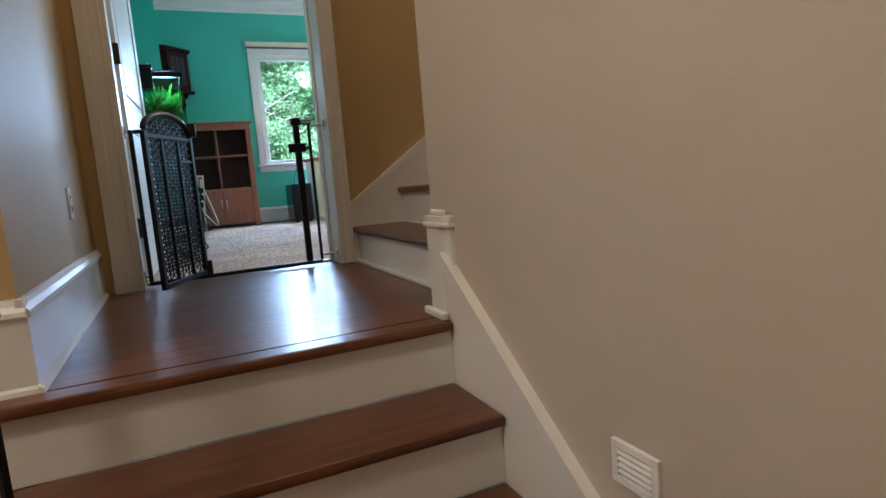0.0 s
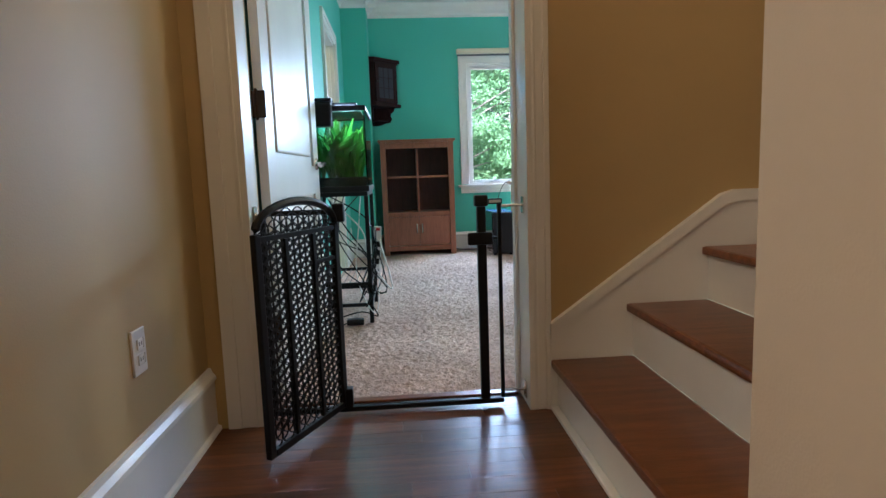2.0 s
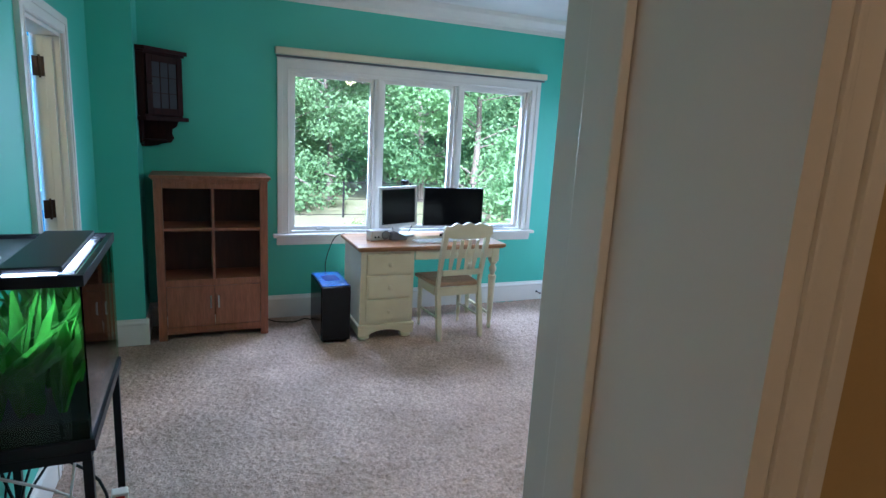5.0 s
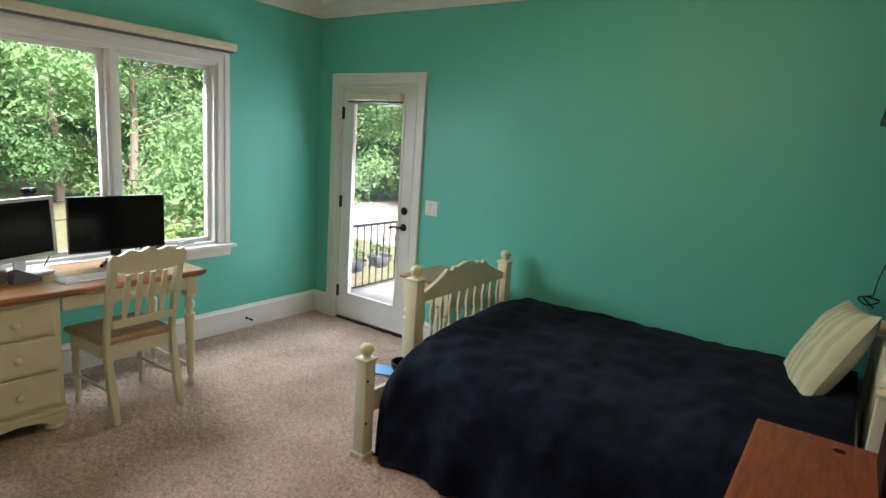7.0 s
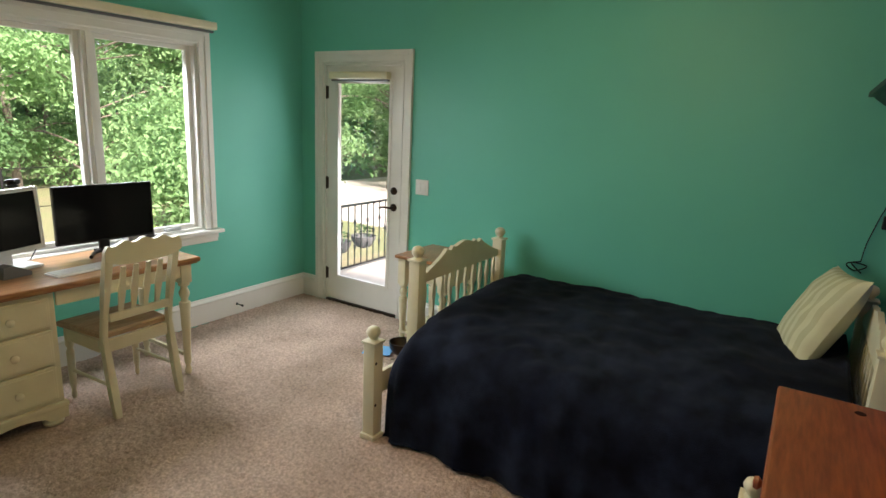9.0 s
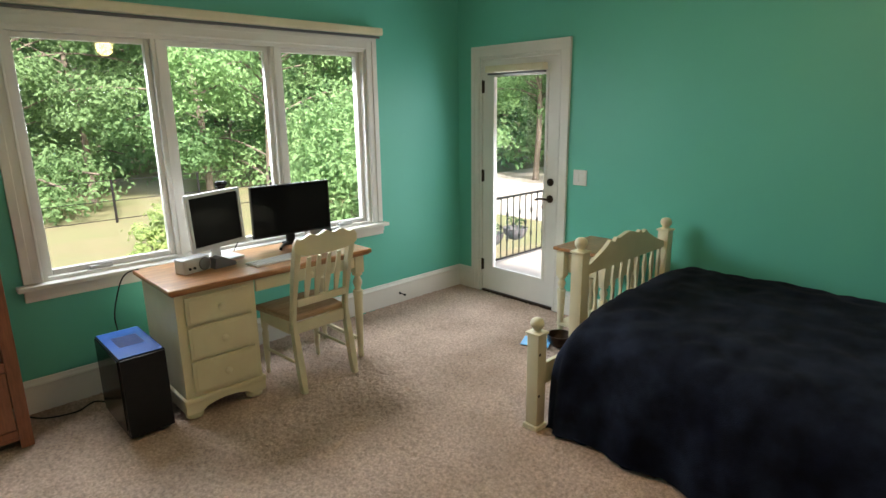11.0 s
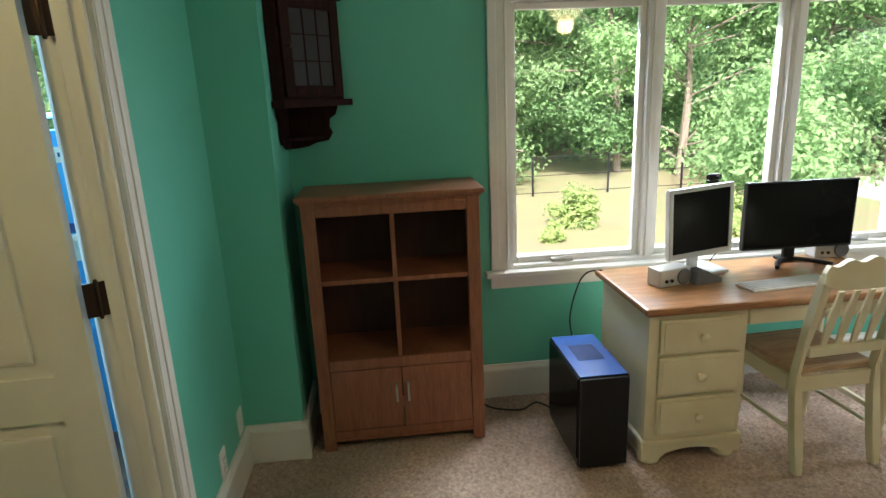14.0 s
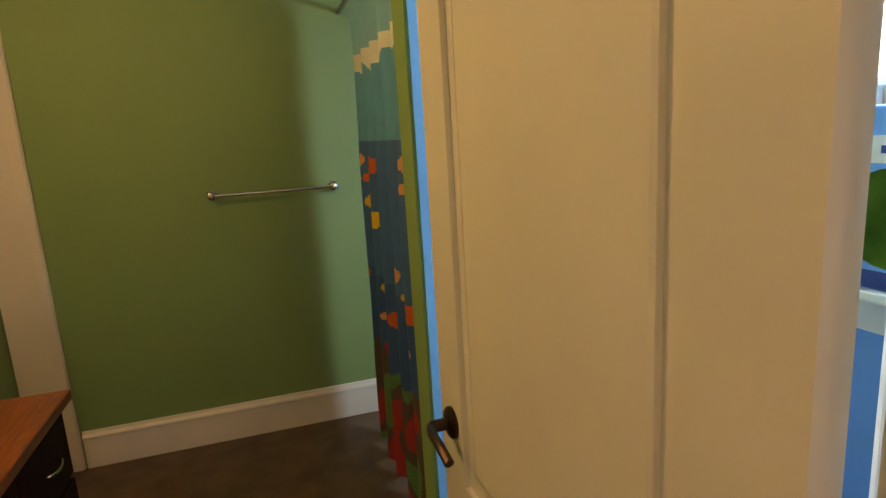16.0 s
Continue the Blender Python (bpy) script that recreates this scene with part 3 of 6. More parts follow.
for (z_off, d) in ((0.0, 0.020), (0.012, 0.030)):
    top = 0.190
    y_top = 1.40
    a = [(y_top, top - (0.03 if z_off else 0)), (lo - 0.3, top - (y_top - lo + 0.3) * RISE / RUN - (0.03 if z_off else 0))]
    if z_off:
        pts = [a[0], a[1], (a[1][0], a[1][1] + 0.04), (a[0][0], a[0][1] + 0.04)]
    else:
        pts = [a[0], a[1], (a[1][0], FZ), (y_top, FZ)]
    va = [bm.verts.new((RX - d, y, z)) for y, z in pts]
    vb = [bm.verts.new((RX + 0.002, y, z)) for y, z in pts]
    bm.faces.new(va)
    bm.faces.new(vb[::-1])
    for i in range(4):
        bm.faces.new((va[i], vb[i], vb[(i + 1) % 4], va[(i + 1) % 4]))
part("stringer", bm, WHITE, stairs)
bm = bmesh.new()
for y0, y1, d in ((1.405, 1.503, 0.022), (1.350, 1.4045, 0.012)):
    box(bm, RX - d, RX + 0.128, y0, y1, 0.0, 0.272, 0.003)
    box(bm, RX - d - 0.010, RX + 0.130, y0 - 0.008, y1 + 0.003, 0.2725, 0.288, 0.005)
    box(bm, RX - d - 0.003, RX + 0.129, y0 - 0.003, y1 + 0.003, 0.2885, 0.305, 0.003)
    box(bm, RX - d + 0.012, RX + 0.128, y0 - 0.001, y1 - 0.004, 0.3055, 0.322, 0.006)
solid("wall_end_block", bm, WHITE, "white panelled plinth block at the wall end", "trim", "structure")
boxsolid("shoe_block", (RX - 0.046, RX - 0.0245, 1.375, 1.515, 0.0005, 0.024), WHITE, "white shoe moulding below the plinth block", "trim", 0.007)

# upper stairs climb to the east
ups = thing("stairs_upper", "dark oak treads climbing behind the wall", "stairs")
ups["kind"] = "structure"
for k in range(9):
    x = 1.055 + 0.272 * k
    z = 0.19 * (k + 1)
    bm = bmesh.new()
    box(bm, x - 0.028, x + 0.275, 1.503, 2.853, z - 0.030, z, 0.011)
    part("tread", bm, OAK, ups)
    boxpart("riser", (x, x + 0.016, 1.503, 2.853, z - 0.19, z - 0.0305), WHITE, ups)
bm = bmesh.new()
sk = [(1.030, 0.0), (1.030, 0.305), (1.66, 0.745), (1.70, 0.755), (4.0, 0.755), (4.0, 0.0)]
prism(bm, sk, 0.018, pose(0, 2.856, 0))
part("skirt_board", bm, WHITE, ups)
bm = bmesh.new()
box_pts = [(1.030, 0.275), (1.66, 0.715), (1.70, 0.725), (4.0, 0.725), (4.0, 0.765), (1.69, 0.765), (1.645, 0.752), (1.030, 0.317)]
prism(bm, box_pts, 0.026, pose(0, 2.849, 0))
part("skirt_cap", bm, WHITE, ups)
boxsolid("shoe_upper", (1.028, 1.0545, 1.526, 2.853, 0.0005, 0.018), WHITE, "white quarter-round below the first riser", "trim", 0.006)

# landing floor of oak strips
landing = boxsolid("floor_landing", (SX0, 1.06, NOSE + 0.05, 3.03, -0.06, -0.022), OAK, "dark stained oak strip landing floor", "floor")
bm = bmesh.new()
box(bm, SX0, RX - 0.021, NOSE, NOSE + 0.09, -0.030, 0.0, 0.011)
part("nosing", bm, OAK, landing)
row_y = NOSE + 0.0905
rnd = random.Random(5)
while row_y < 3.0:
    w = 0.082
    x = (SX0 if row_y < 1.40 else HX + 0.001) - rnd.random() * 0.5
    start = SX0 if row_y < 1.40 else HX + 0.001
    while x < 1.04:
        L = rnd.choice((0.55, 0.75, 0.95))
        a, b = max(x, start), min(x + L - 0.0008, 1.04)
        if b - a > 0.03:
            bm = bmesh.new()
            box(bm, a, b, row_y, min(row_y + w - 0.0008, 3.03), -0.021, 0.0)
            part("plank", bm, OAK, landing)
        x += L
    row_y += w
boxsolid("threshold_strip", (0.018, 0.945, 3.025, 3.066, 0.0, 0.010), OAK, "dark oak threshold between landing and carpet", "trim", 0.003)

# ---- bedroom furniture ----
def bookcase():
    t = thing("bookcase", "medium oak bookcase, empty shelves over two doors", "bookcase")
    x0, x1, y0, y1, H = 0.322, 1.108, 7.19, 7.545, 1.25
    for a, b in ((x0, x0 + 0.058), (x1 - 0.058, x1)):
        bm = bmesh.new()
        box(bm, a, b, y0, y0 + 0.03, 0.0, H - 0.028, 0.003)
        box(bm, a if a == x0 else b - 0.018, a + 0.018 if a == x0 else b, y0 + 0.0305, y1, 0.0, H - 0.028, 0.002)
        part("side_panel", bm, CASEWOOD, t)
    bm = bmesh.new()
    box(bm, x0 - 0.022, x1 + 0.022, y0 - 0.022, y1, H - 0.022, H, 0.005)
    box(bm, x0 - 0.010, x1 + 0.010, y0 - 0.010, y1, H - 0.034, H - 0.0225, 0.003)
    part("top", bm, CASEWOOD, t)
    bm = bmesh.new()
    box(bm, x0 + 0.0585, x1 - 0.0585, y0 + 0.002, y0 + 0.022, H - 0.095, H - 0.035, 0.003)
    box(bm, x0 + 0.0585, x1 - 0.0585, y0 - 0.004, y0 + 0.002, H - 0.062, H - 0.048, 0.002)
    part("top_rail", bm, CASEWOOD, t)
    # The back's dark tone carries the shelf recess shade.
    boxpart("back_panel", (x0 + 0.018, x1 - 0.018, y1 - 0.012, y1 - 0.004, 0.08, H - 0.035), CASEBACK_SHADED, t)
    for z, n in ((0.86, "shelf"), (0.47, "shelf")):
        boxpart(n, (x0 + 0.019, x1 - 0.019, y0 + 0.012, y1 - 0.0125, z - 0.022, z), CASEWOOD, t, 0.002)
    boxpart("shelf_rail", (x0 + 0.0585, x1 - 0.0585, y0 + 0.002, y0 + 0.0115, 0.42, 0.47), CASEWOOD, t, 0.003)
    for a, b in ((0.471, 0.837), (0.861, H - 0.096)):
        boxpart("divider", ((x0 + x1) / 2 - 0.010, (x0 + x1) / 2 + 0.010, y0 + 0.012, y1 - 0.0125, a, b), CASEWOOD, t, 0.002)
    mid = (x0 + x1) / 2
    for a, b, h in ((x0 + 0.061, mid - 0.002, -1), (mid + 0.002, x1 - 0.061, 1)):
        d = boxpart("cabinet_door", (a, b, y0 + 0.003, y0 + 0.022, 0.105, 0.416), CASEWOOD, t, 0.003)
        hx = mid + h * 0.028
        bm = bmesh.new()
        tube(bm, smooth_curve([(hx, y0 + 0.003, 0.335), (hx, y0 - 0.020, 0.325), (hx, y0 - 0.024, 0.29), (hx, y0 - 0.020, 0.255), (hx, y0 + 0.003, 0.245)], 5), 0.0055)
        part("handle", bm, SILVER, d, "curved brushed nickel pull", True)
    bm = bmesh.new()
    box(bm, x0 + 0.0585, x1 - 0.0585, y0 + 0.004, y0 + 0.022, 0.045, 0.102, 0.003)
    box(bm, x0 + 0.0585, x1 - 0.0585, y0 - 0.002, y0 + 0.004, 0.052, 0.066, 0.002)
    part("plinth_rail", bm, CASEWOOD, t)


bookcase()


def corner_cabinet():
    t = thing("corner_wall_cabinet", "dark mahogany corner cabinet with leaded glass, hung", "cabinet")
    cx, cy = 0.2435, 7.577

    def pent(s, ch, z0, z1, bm):
        pts = [(0, 0), (s, 0), (s, -ch), (ch, -s), (0, -s)]
        a = [bm.verts.new((cx + x, cy + y, z0)) for x, y in pts]
        b = [bm.verts.new((cx + x, cy + y, z1)) for x, y in pts]
        bm.faces.new(a)
        bm.faces.new(b[::-1])
        for i in range(5):
            bm.faces.new((a[i], a[(i + 1) % 5], b[(i + 1) % 5], b[i]))
    bm = bmesh.new()
    pent(0.285, 0.045, 1.655, 2.09, bm)
    part("body", bm, MAHOG, t)
    bm = bmesh.new()
    pent(0.305, 0.05, 2.0905, 2.105, bm)
    pent(0.325, 0.06, 2.1055, 2.13, bm)
    part("cornice", bm, MAHOG, t)
    bm = bmesh.new()
    pent(0.325, 0.055, 1.625, 1.6545, bm)
    part("base_moulding", bm, MAHOG, t)
    # door face on the diagonal
    p0, p1 = Vector((cx + 0.045, cy - 0.285, 0)), Vector((cx + 0.285, cy - 0.045, 0))
    d = (p1 - p0)
    L = d.length
    ang = math.degrees(math.atan2(d.y, d.x))
    m = pose(p0.x, p0.y, 0, 0, 0, ang)
    bm = bmesh.new()
    for a, b, z0, z1 in ((0.01, 0.06, 1.67, 2.08), (L - 0.06, L - 0.01, 1.67, 2.08), (0.06, L - 0.06, 1.67, 1.715), (0.06, L - 0.06, 2.035, 2.08)):
        box(bm, a, b, -0.018, -0.0005, z0, z1, 0.003, m)
    door = part("cabinet_door", bm, MAHOG, t)
    boxpart("pane", (0.06, L - 0.06, -0.010, -0.006, 1.715, 2.035), LEADED, door, 0, "dark leaded glass", m)
    for k in (1, 2):
        bm = bmesh.new()
        u = 0.06 + (L - 0.12) * k / 3
        box(bm, u - 0.003, u + 0.003, -0.013, -0.0102, 1.715, 2.035, 0, m)
        part("glazing_bar", bm, MAHOG, door)
    for z in (1.82, 1.93):
        bm = bmesh.new()
        box(bm, 0.06, L - 0.06, -0.0135, -0.0103, z - 0.003, z + 0.003, 0, m)
        part("glazing_bar", bm, MAHOG, door)
    bm = bmesh.new()
    lathe(bm, [(0.004, 0), (0.004, 0.012), (0.009, 0.016), (0.009, 0.022), (0, 0.026)], 10, m @ pose(0.035, -0.018, 1.88, 90, 0, 0))
    part("knob", bm, BRONZE, door, smooth=True)
    # scrolled bracket below, one cheek on each wall and a shelf
    prof = [(0, 1.6245), (0.30, 1.6245), (0.285, 1.585), (0.25, 1.565), (0.245, 1.53), (0.26, 1.50), (0.235, 1.465), (0.16, 1.455), (0.12, 1.44), (0.06, 1.432), (0, 1.43)]
    prof = [(x * 0.84, z) for x, z in prof]
    bm = bmesh.new()
    prism(bm, prof, 0.016, pose(cx, cy - 0.018, 0))
    part("bracket_cheek", bm, MAHOG, t)
    bm = bmesh.new()
    prism(bm, prof, 0.016, pose(cx + 0.0005, cy - 0.019, 0, 0, 0, -90))
    part("bracket_cheek", bm, MAHOG, t)
    bm = bmesh.new()
    pent(0.17, 0.06, 1.475, 1.489, bm)
    part("bracket_shelf", bm, MAHOG, t)


corner_cabinet()

TURNED = [(0.012, 0.0), (0.019, 0.01), (0.022, 0.03), (0.016, 0.05), (0.015, 0.06), (0.021, 0.075), (0.030, 0.40), (0.034, 0.44), (0.033, 0.455), (0.022, 0.46), (0.020, 0.475), (0.030, 0.50), (0.032, 0.515), (0.020, 0.54), (0.020, 0.55), (0.034, 0.56), (0.034, 0.575)]


def turned_leg(parent, x, y, H, block=0.10, r=1.0):
    bm = bmesh.new()
    k = (H - block) / 0.575
    lathe(bm, [(a * r, b * k) for a, b in TURNED], 16, pose(x, y, 0))
    box(bm, x - 0.034 * r, x + 0.034 * r, y - 0.034 * r, y + 0.034 * r, H - block + 0.0005, H, 0.003)
    return part("leg", bm, CREAM, parent, smooth=True)


def wood_knob(parent, x, y, z, mat=CREAM, m=None):
    bm = bmesh.new()
    base = (m or Matrix.Identity(4)) @ pose(x, y, z, 90, 0, 0)
    lathe(bm, [(0.011, 0), (0.009, 0.008), (0.010, 0.012), (0.019, 0.018), (0.020, 0.025), (0.014, 0.031), (0.0, 0.033)], 16, base)
    return part("knob", bm, mat, parent, smooth=True)


def desk():
    t = thing("desk", "cream pedestal desk with a honey pine top", "desk")
    x0, x1, y0, y1, H = 1.725, 3.005, 6.80, 7.40, 0.765
    bm = bmesh.new()
    box(bm, x0, x1, y0, y1, H - 0.030, H, 0.010)
    box(bm, x0 + 0.015, x1 - 0.015, y0 + 0.015, y1 - 0.015, H - 0.040, H - 0.0305, 0.003)
    part("tabletop", bm, PINE, t)
    a, b = x0 + 0.035, x0 + 0.475
    bm = bmesh.new()
    box(bm, a, b, y0 + 0.045, y1 - 0.03, 0.13, H - 0.0405, 0.004)
    part("pedestal", bm, CREAM, t)
    bm = bmesh.new()
    box(bm, a - 0.016, b + 0.016, y0 + 0.028, y1 - 0.02, 0.098, 0.1295, 0.008)
    n = 12
    out = [(a - 0.01, 0.097), (a - 0.01, 0.04), (a + 0.075, 0.04)] + [(a + 0.075 + 0.29 * k / n, 0.045 + 0.036 * math.sin(math.pi * k / n) ** 0.6) for k in range(1, n)] + [(b - 0.075, 0.04), (b + 0.01, 0.04), (b + 0.01, 0.097)]
    prism(bm, out, 0.022, pose(0, y0 + 0.034, 0))
    for s in (a - 0.01, b - 0.010):
        box(bm, s, s + 0.020, y0 + 0.0565, y1 - 0.025, 0.04, 0.097, 0.002)
    part("plinth", bm, CREAM, t)
    for fx in (a + 0.045, b - 0.045):
        for fy in (y0 + 0.085, y1 - 0.085):
            bm = bmesh.new()
            lathe(bm, [(0.030, 0), (0.046, 0.008), (0.050, 0.020), (0.044, 0.034), (0.034, 0.0395)], 16, pose(fx, fy, 0))
            part("bun_foot", bm, CREAM, t, smooth=True)
    for z0, z1 in ((0.155, 0.335), (0.350, 0.530), (0.545, 0.700)):
        d = boxpart("drawer", (a + 0.045, b - 0.030, y0 + 0.026, y0 + 0.044, z0, z1), CREAM, t, 0.006)
        boxpart("drawer_panel", (a + 0.060, b - 0.045, y0 + 0.021, y0 + 0.0255, z0 + 0.014, z1 - 0.014), CREAM, d, 0.002)
        wood_knob(d, (a + b) / 2 + 0.008, y0 + 0.021, (z0 + z1) / 2)
    bm = bmesh.new()
    box(bm, b + 0.0005, x1 - 0.035, y1 - 0.055, y1 - 0.035, H - 0.17, H - 0.0405, 0.002)
    box(bm, x1 - 0.060, x1 - 0.040, y0 + 0.09, y1 - 0.06, H - 0.14, H - 0.0405, 0.002)
    part("apron", bm, CREAM, t)
    d = boxpart("pencil_drawer", (b + 0.012, x1 - 0.105, y0 + 0.050, y0 + 0.070, H - 0.125, H - 0.046), CREAM, t, 0.008)
    wood_knob(d, (b + x1 - 0.09) / 2, y0 + 0.050, H - 0.085)
    for y in (y0 + 0.075, y1 - 0.07):
        turned_leg(t, x1 - 0.075, y, H - 0.041, 0.12)
    boxpart("stretcher", (x1 - 0.085, x1 - 0.065, y0 + 0.115, y1 - 0.11, 0.115, 0.140), CREAM, t, 0.003)


desk()


def chair():
    t = thing("desk_chair", "cream painted slat-back wooden chair, tucked in", "chair", m=pose(2.57, 6.735, 0, 0, 0, 3))
    w = 0.185

    def back_x(z):
        return -0.11 * max(0, (z - 0.44) / 0.5) ** 1.2
    for s in (-1, 1):
        bm = bmesh.new()
        pts = [(s * (w + 0.004), -0.035 + 0.07 * min(1, z / 0.42) + back_x(z), z) for z in (0.0, 0.1, 0.2, 0.32, 0.44, 0.55, 0.68, 0.80, 0.90)]
        prev = None
        for k, (x, y, z) in enumerate(pts):
            h = 0.017 + 0.003 * math.sin(k)
            ring = [bm.verts.new((x + dx * h, y + dy * 0.020, z)) for dx, dy in ((-1, -1), (1, -1), (1, 1), (-1, 1))]
            if prev:
                for i in range(4):
                    bm.faces.new((prev[i], prev[(i + 1) % 4], ring[(i + 1) % 4], ring[i]))
            else:
                bm.faces.new(ring[::-1])
            prev = ring
        bm.faces.new(prev)
        bmesh.ops.bevel(bm, geom=[e for e in bm.edges if abs(e.verts[0].co.z - e.verts[1].co.z) > 0.05], offset=0.005, segments=2, affect="EDGES")
        part("back_post", bm, CREAM, t, smooth=True)
    n = 48
    top, bot = [], []
    for k in range(n + 1):
        u = -1 + 2 * k / n
        x = u * (w + 0.032)
        top.append((x, 0.945 + 0.008 * math.cos(u * math.pi * 4) + 0.022 * (1 - u * u) - (0.03 * max(0, abs(u) - 0.92) / 0.08)))
        bot.append((x, 0.845 + 0.035 * abs(u) ** 4))
    bm = bmesh.new()
    prism(bm, top + bot[::-1], 0.022, pose(0, -0.088, 0))
    part("crest_rail", bm, CREAM, t)
    boxpart("lower_rail", (-w + 0.012, w - 0.012, -0.012, 0.010, 0.530, 0.575), CREAM, t, 0.005)
    for k in range(4):
        x = -0.105 + 0.07 * k
        bm = bmesh.new()
        left, right = [], []
        for j in range(9):
            z = 0.577 + 0.272 * j / 8
            hw = 0.012 + 0.008 * math.sin(math.pi * j / 8) ** 2
            left.append((x - hw, z))
            right.append((x + hw, z))
        prism(bm, left + right[::-1], 0.010, pose(0, 0.125, 0) @ pose(0, 0, 0, 12.5, 0, 0))
        part("back_slat", bm, CREAM, t)
    bm = bmesh.new()
    prev = None
    for z, g in ((0.425, 0.0), (0.432, 0.008), (0.452, 0.008), (0.460, -0.004)):
        ring = [bm.verts.new(c) for c in ((-w - g, 0.05 - g, z), (w + g, 0.05 - g, z), (w + 0.03 + g, 0.42 + g, z), (-w - 0.03 - g, 0.42 + g, z))]
        if prev:
            for i in range(4):
                bm.faces.new((prev[i], prev[(i + 1) % 4], ring[(i + 1) % 4], ring[i]))
        else:
            bm.faces.new(ring[::-1])
        prev = ring
    bm.faces.new(prev)
    part("seat", bm, SEATPINE, t, "worn tan wooden seat")
    bm = bmesh.new()
    box(bm, -w + 0.015, w - 0.015, 0.022, 0.044, 0.355, 0.4245, 0.003)
    box(bm, -w + 0.01, w - 0.01, 0.385, 0.405, 0.355, 0.4245, 0.003)
    for s in (-1, 1):
        box(bm, s * (w + 0.012) - 0.010, s * (w + 0.012) + 0.010, 0.060, 0.375, 0.355, 0.4245, 0.003)
    part("seat_frame", bm, CREAM, t)
    for s in (-1, 1):
        bm = bmesh.new()
        lathe(bm, [(0.011, 0), (0.016, 0.02), (0.012, 0.05), (0.018, 0.08), (0.021, 0.28), (0.014, 0.30), (0.022, 0.32), (0.022, 0.4245)], 12, pose(s * (w + 0.005), 0.375, 0))
        part("front_leg", bm, CREAM, t, smooth=True)
    for s in (-1, 1):
        bm = bmesh.new()
        tube(bm, [(s * w, 0.03, 0.17), (s * (w + 0.004), 0.36, 0.17)], 0.010)
        part("stretcher", bm, CREAM, t, smooth=True)


chair()


def computer():
    t = thing("computer_tower", "black computer tower with a glossy side, on carpet", "computer")
    x0, x1, y0, y1, H = 1.465, 1.690, 6.855, 7.30, 0.455
    bm = bmesh.new()
    box(bm, x0, x1, y0, y1, 0.02, H, 0.006)
    part("body", bm, GLOSSBLACK, t)
    # Dark lid; its blue is the window sky's reflection, painted on.
    boxpart("top_panel", (x0 + 0.006, x1 - 0.006, y0 + 0.006, y1 - 0.006, H + 0.0005, H + 0.004), SKYSHEEN, t, 0.001, "glossy top panel with sky reflection in its colour")
    boxpart("front_panel", (x0 + 0.004, x1 - 0.004, y0 - 0.012, y0 - 0.0005, 0.025, H - 0.004), BLACKP, t, 0.004)
    boxpart("side_glass", (x0 - 0.005, x0 - 0.0005, y0 + 0.01, y1 - 0.01, 0.06, H - 0.01), SCREEN, t, 0.001, "dark tinted glass side")
    # Vent slats in navy, to match the painted sky reflection around them.
    bm = bmesh.new()
    for k in range(14):
        y = y0 + 0.16 + 0.012 * k
        box(bm, x0 + 0.05, x1 - 0.05, y, y + 0.006, H + 0.0042, H + 0.006)
    part("top_vent", bm, BLUE_WALL, t)
    for fx in (x0 + 0.03, x1 - 0.03):
        for fy in (y0 + 0.05, y1 - 0.05):
            boxpart("foot", (fx - 0.015, fx + 0.015, fy - 0.02, fy + 0.02, 0.0, 0.0195), BLACKP, t, 0.003)


computer()


def monitor(name, label, m, w, h, bez, mat, stand, arm=0.06):
    """The screen faces local -y, its base stands at z = 0."""
    t = thing(name, label, "monitor", m=m)
    z0 = arm
    bm = bmesh.new()
    for a, b, c, d in ((-w / 2, -w / 2 + bez, z0, z0 + h), (w / 2 - bez, w / 2, z0, z0 + h), (-w / 2 + bez, w / 2 - bez, z0, z0 + bez * 1.3), (-w / 2 + bez, w / 2 - bez, z0 + h - bez, z0 + h)):
        box(bm, a, b, -0.016, 0.010, c, d, 0.002)
    box(bm, -w / 2 + 0.01, w / 2 - 0.01, 0.0105, 0.034, z0 + 0.01, z0 + h - 0.01, 0.008)
    part("housing", bm, mat, t)
    boxpart("screen", (-w / 2 + bez, w / 2 - bez, -0.012, 0.0100, z0 + bez * 1.3, z0 + h - bez), SCREEN, t)
    bm = bmesh.new()
    box(bm, -0.03, 0.03, 0.035, 0.055, 0.016, z0 + h * 0.45, 0.006)
    part("neck", bm, stand, t)
    bm = bmesh.new()
    if mat is SILVER:
        box(bm, -0.12, 0.12, -0.07, 0.12, 0.0, 0.014, 0.006)
    else:
        for s in (-1, 1):
            tube(bm, smooth_curve([(0, 0.05, 0.014), (s * 0.08, 0.0, 0.012), (s * 0.14, -0.09, 0.011)], 5), 0.011)
        box(bm, -0.04, 0.04, 0.03, 0.10, 0.0, 0.015, 0.005)
    part("base", bm, stand, t)
    return t


DZ = 0.765
monitor("monitor", "silver-framed flat monitor, dark, standing on the desk", pose(2.185, 7.235, DZ, 0, -2.5, 10), 0.355, 0.340, 0.020, SILVER, SILVER, 0.085)
monitor("monitor", "thin black widescreen monitor, dark, standing on the desk", pose(2.70, 7.265, DZ, 0, 0, -2), 0.560, 0.335, 0.007, BLACKP, BLACKP, 0.082)


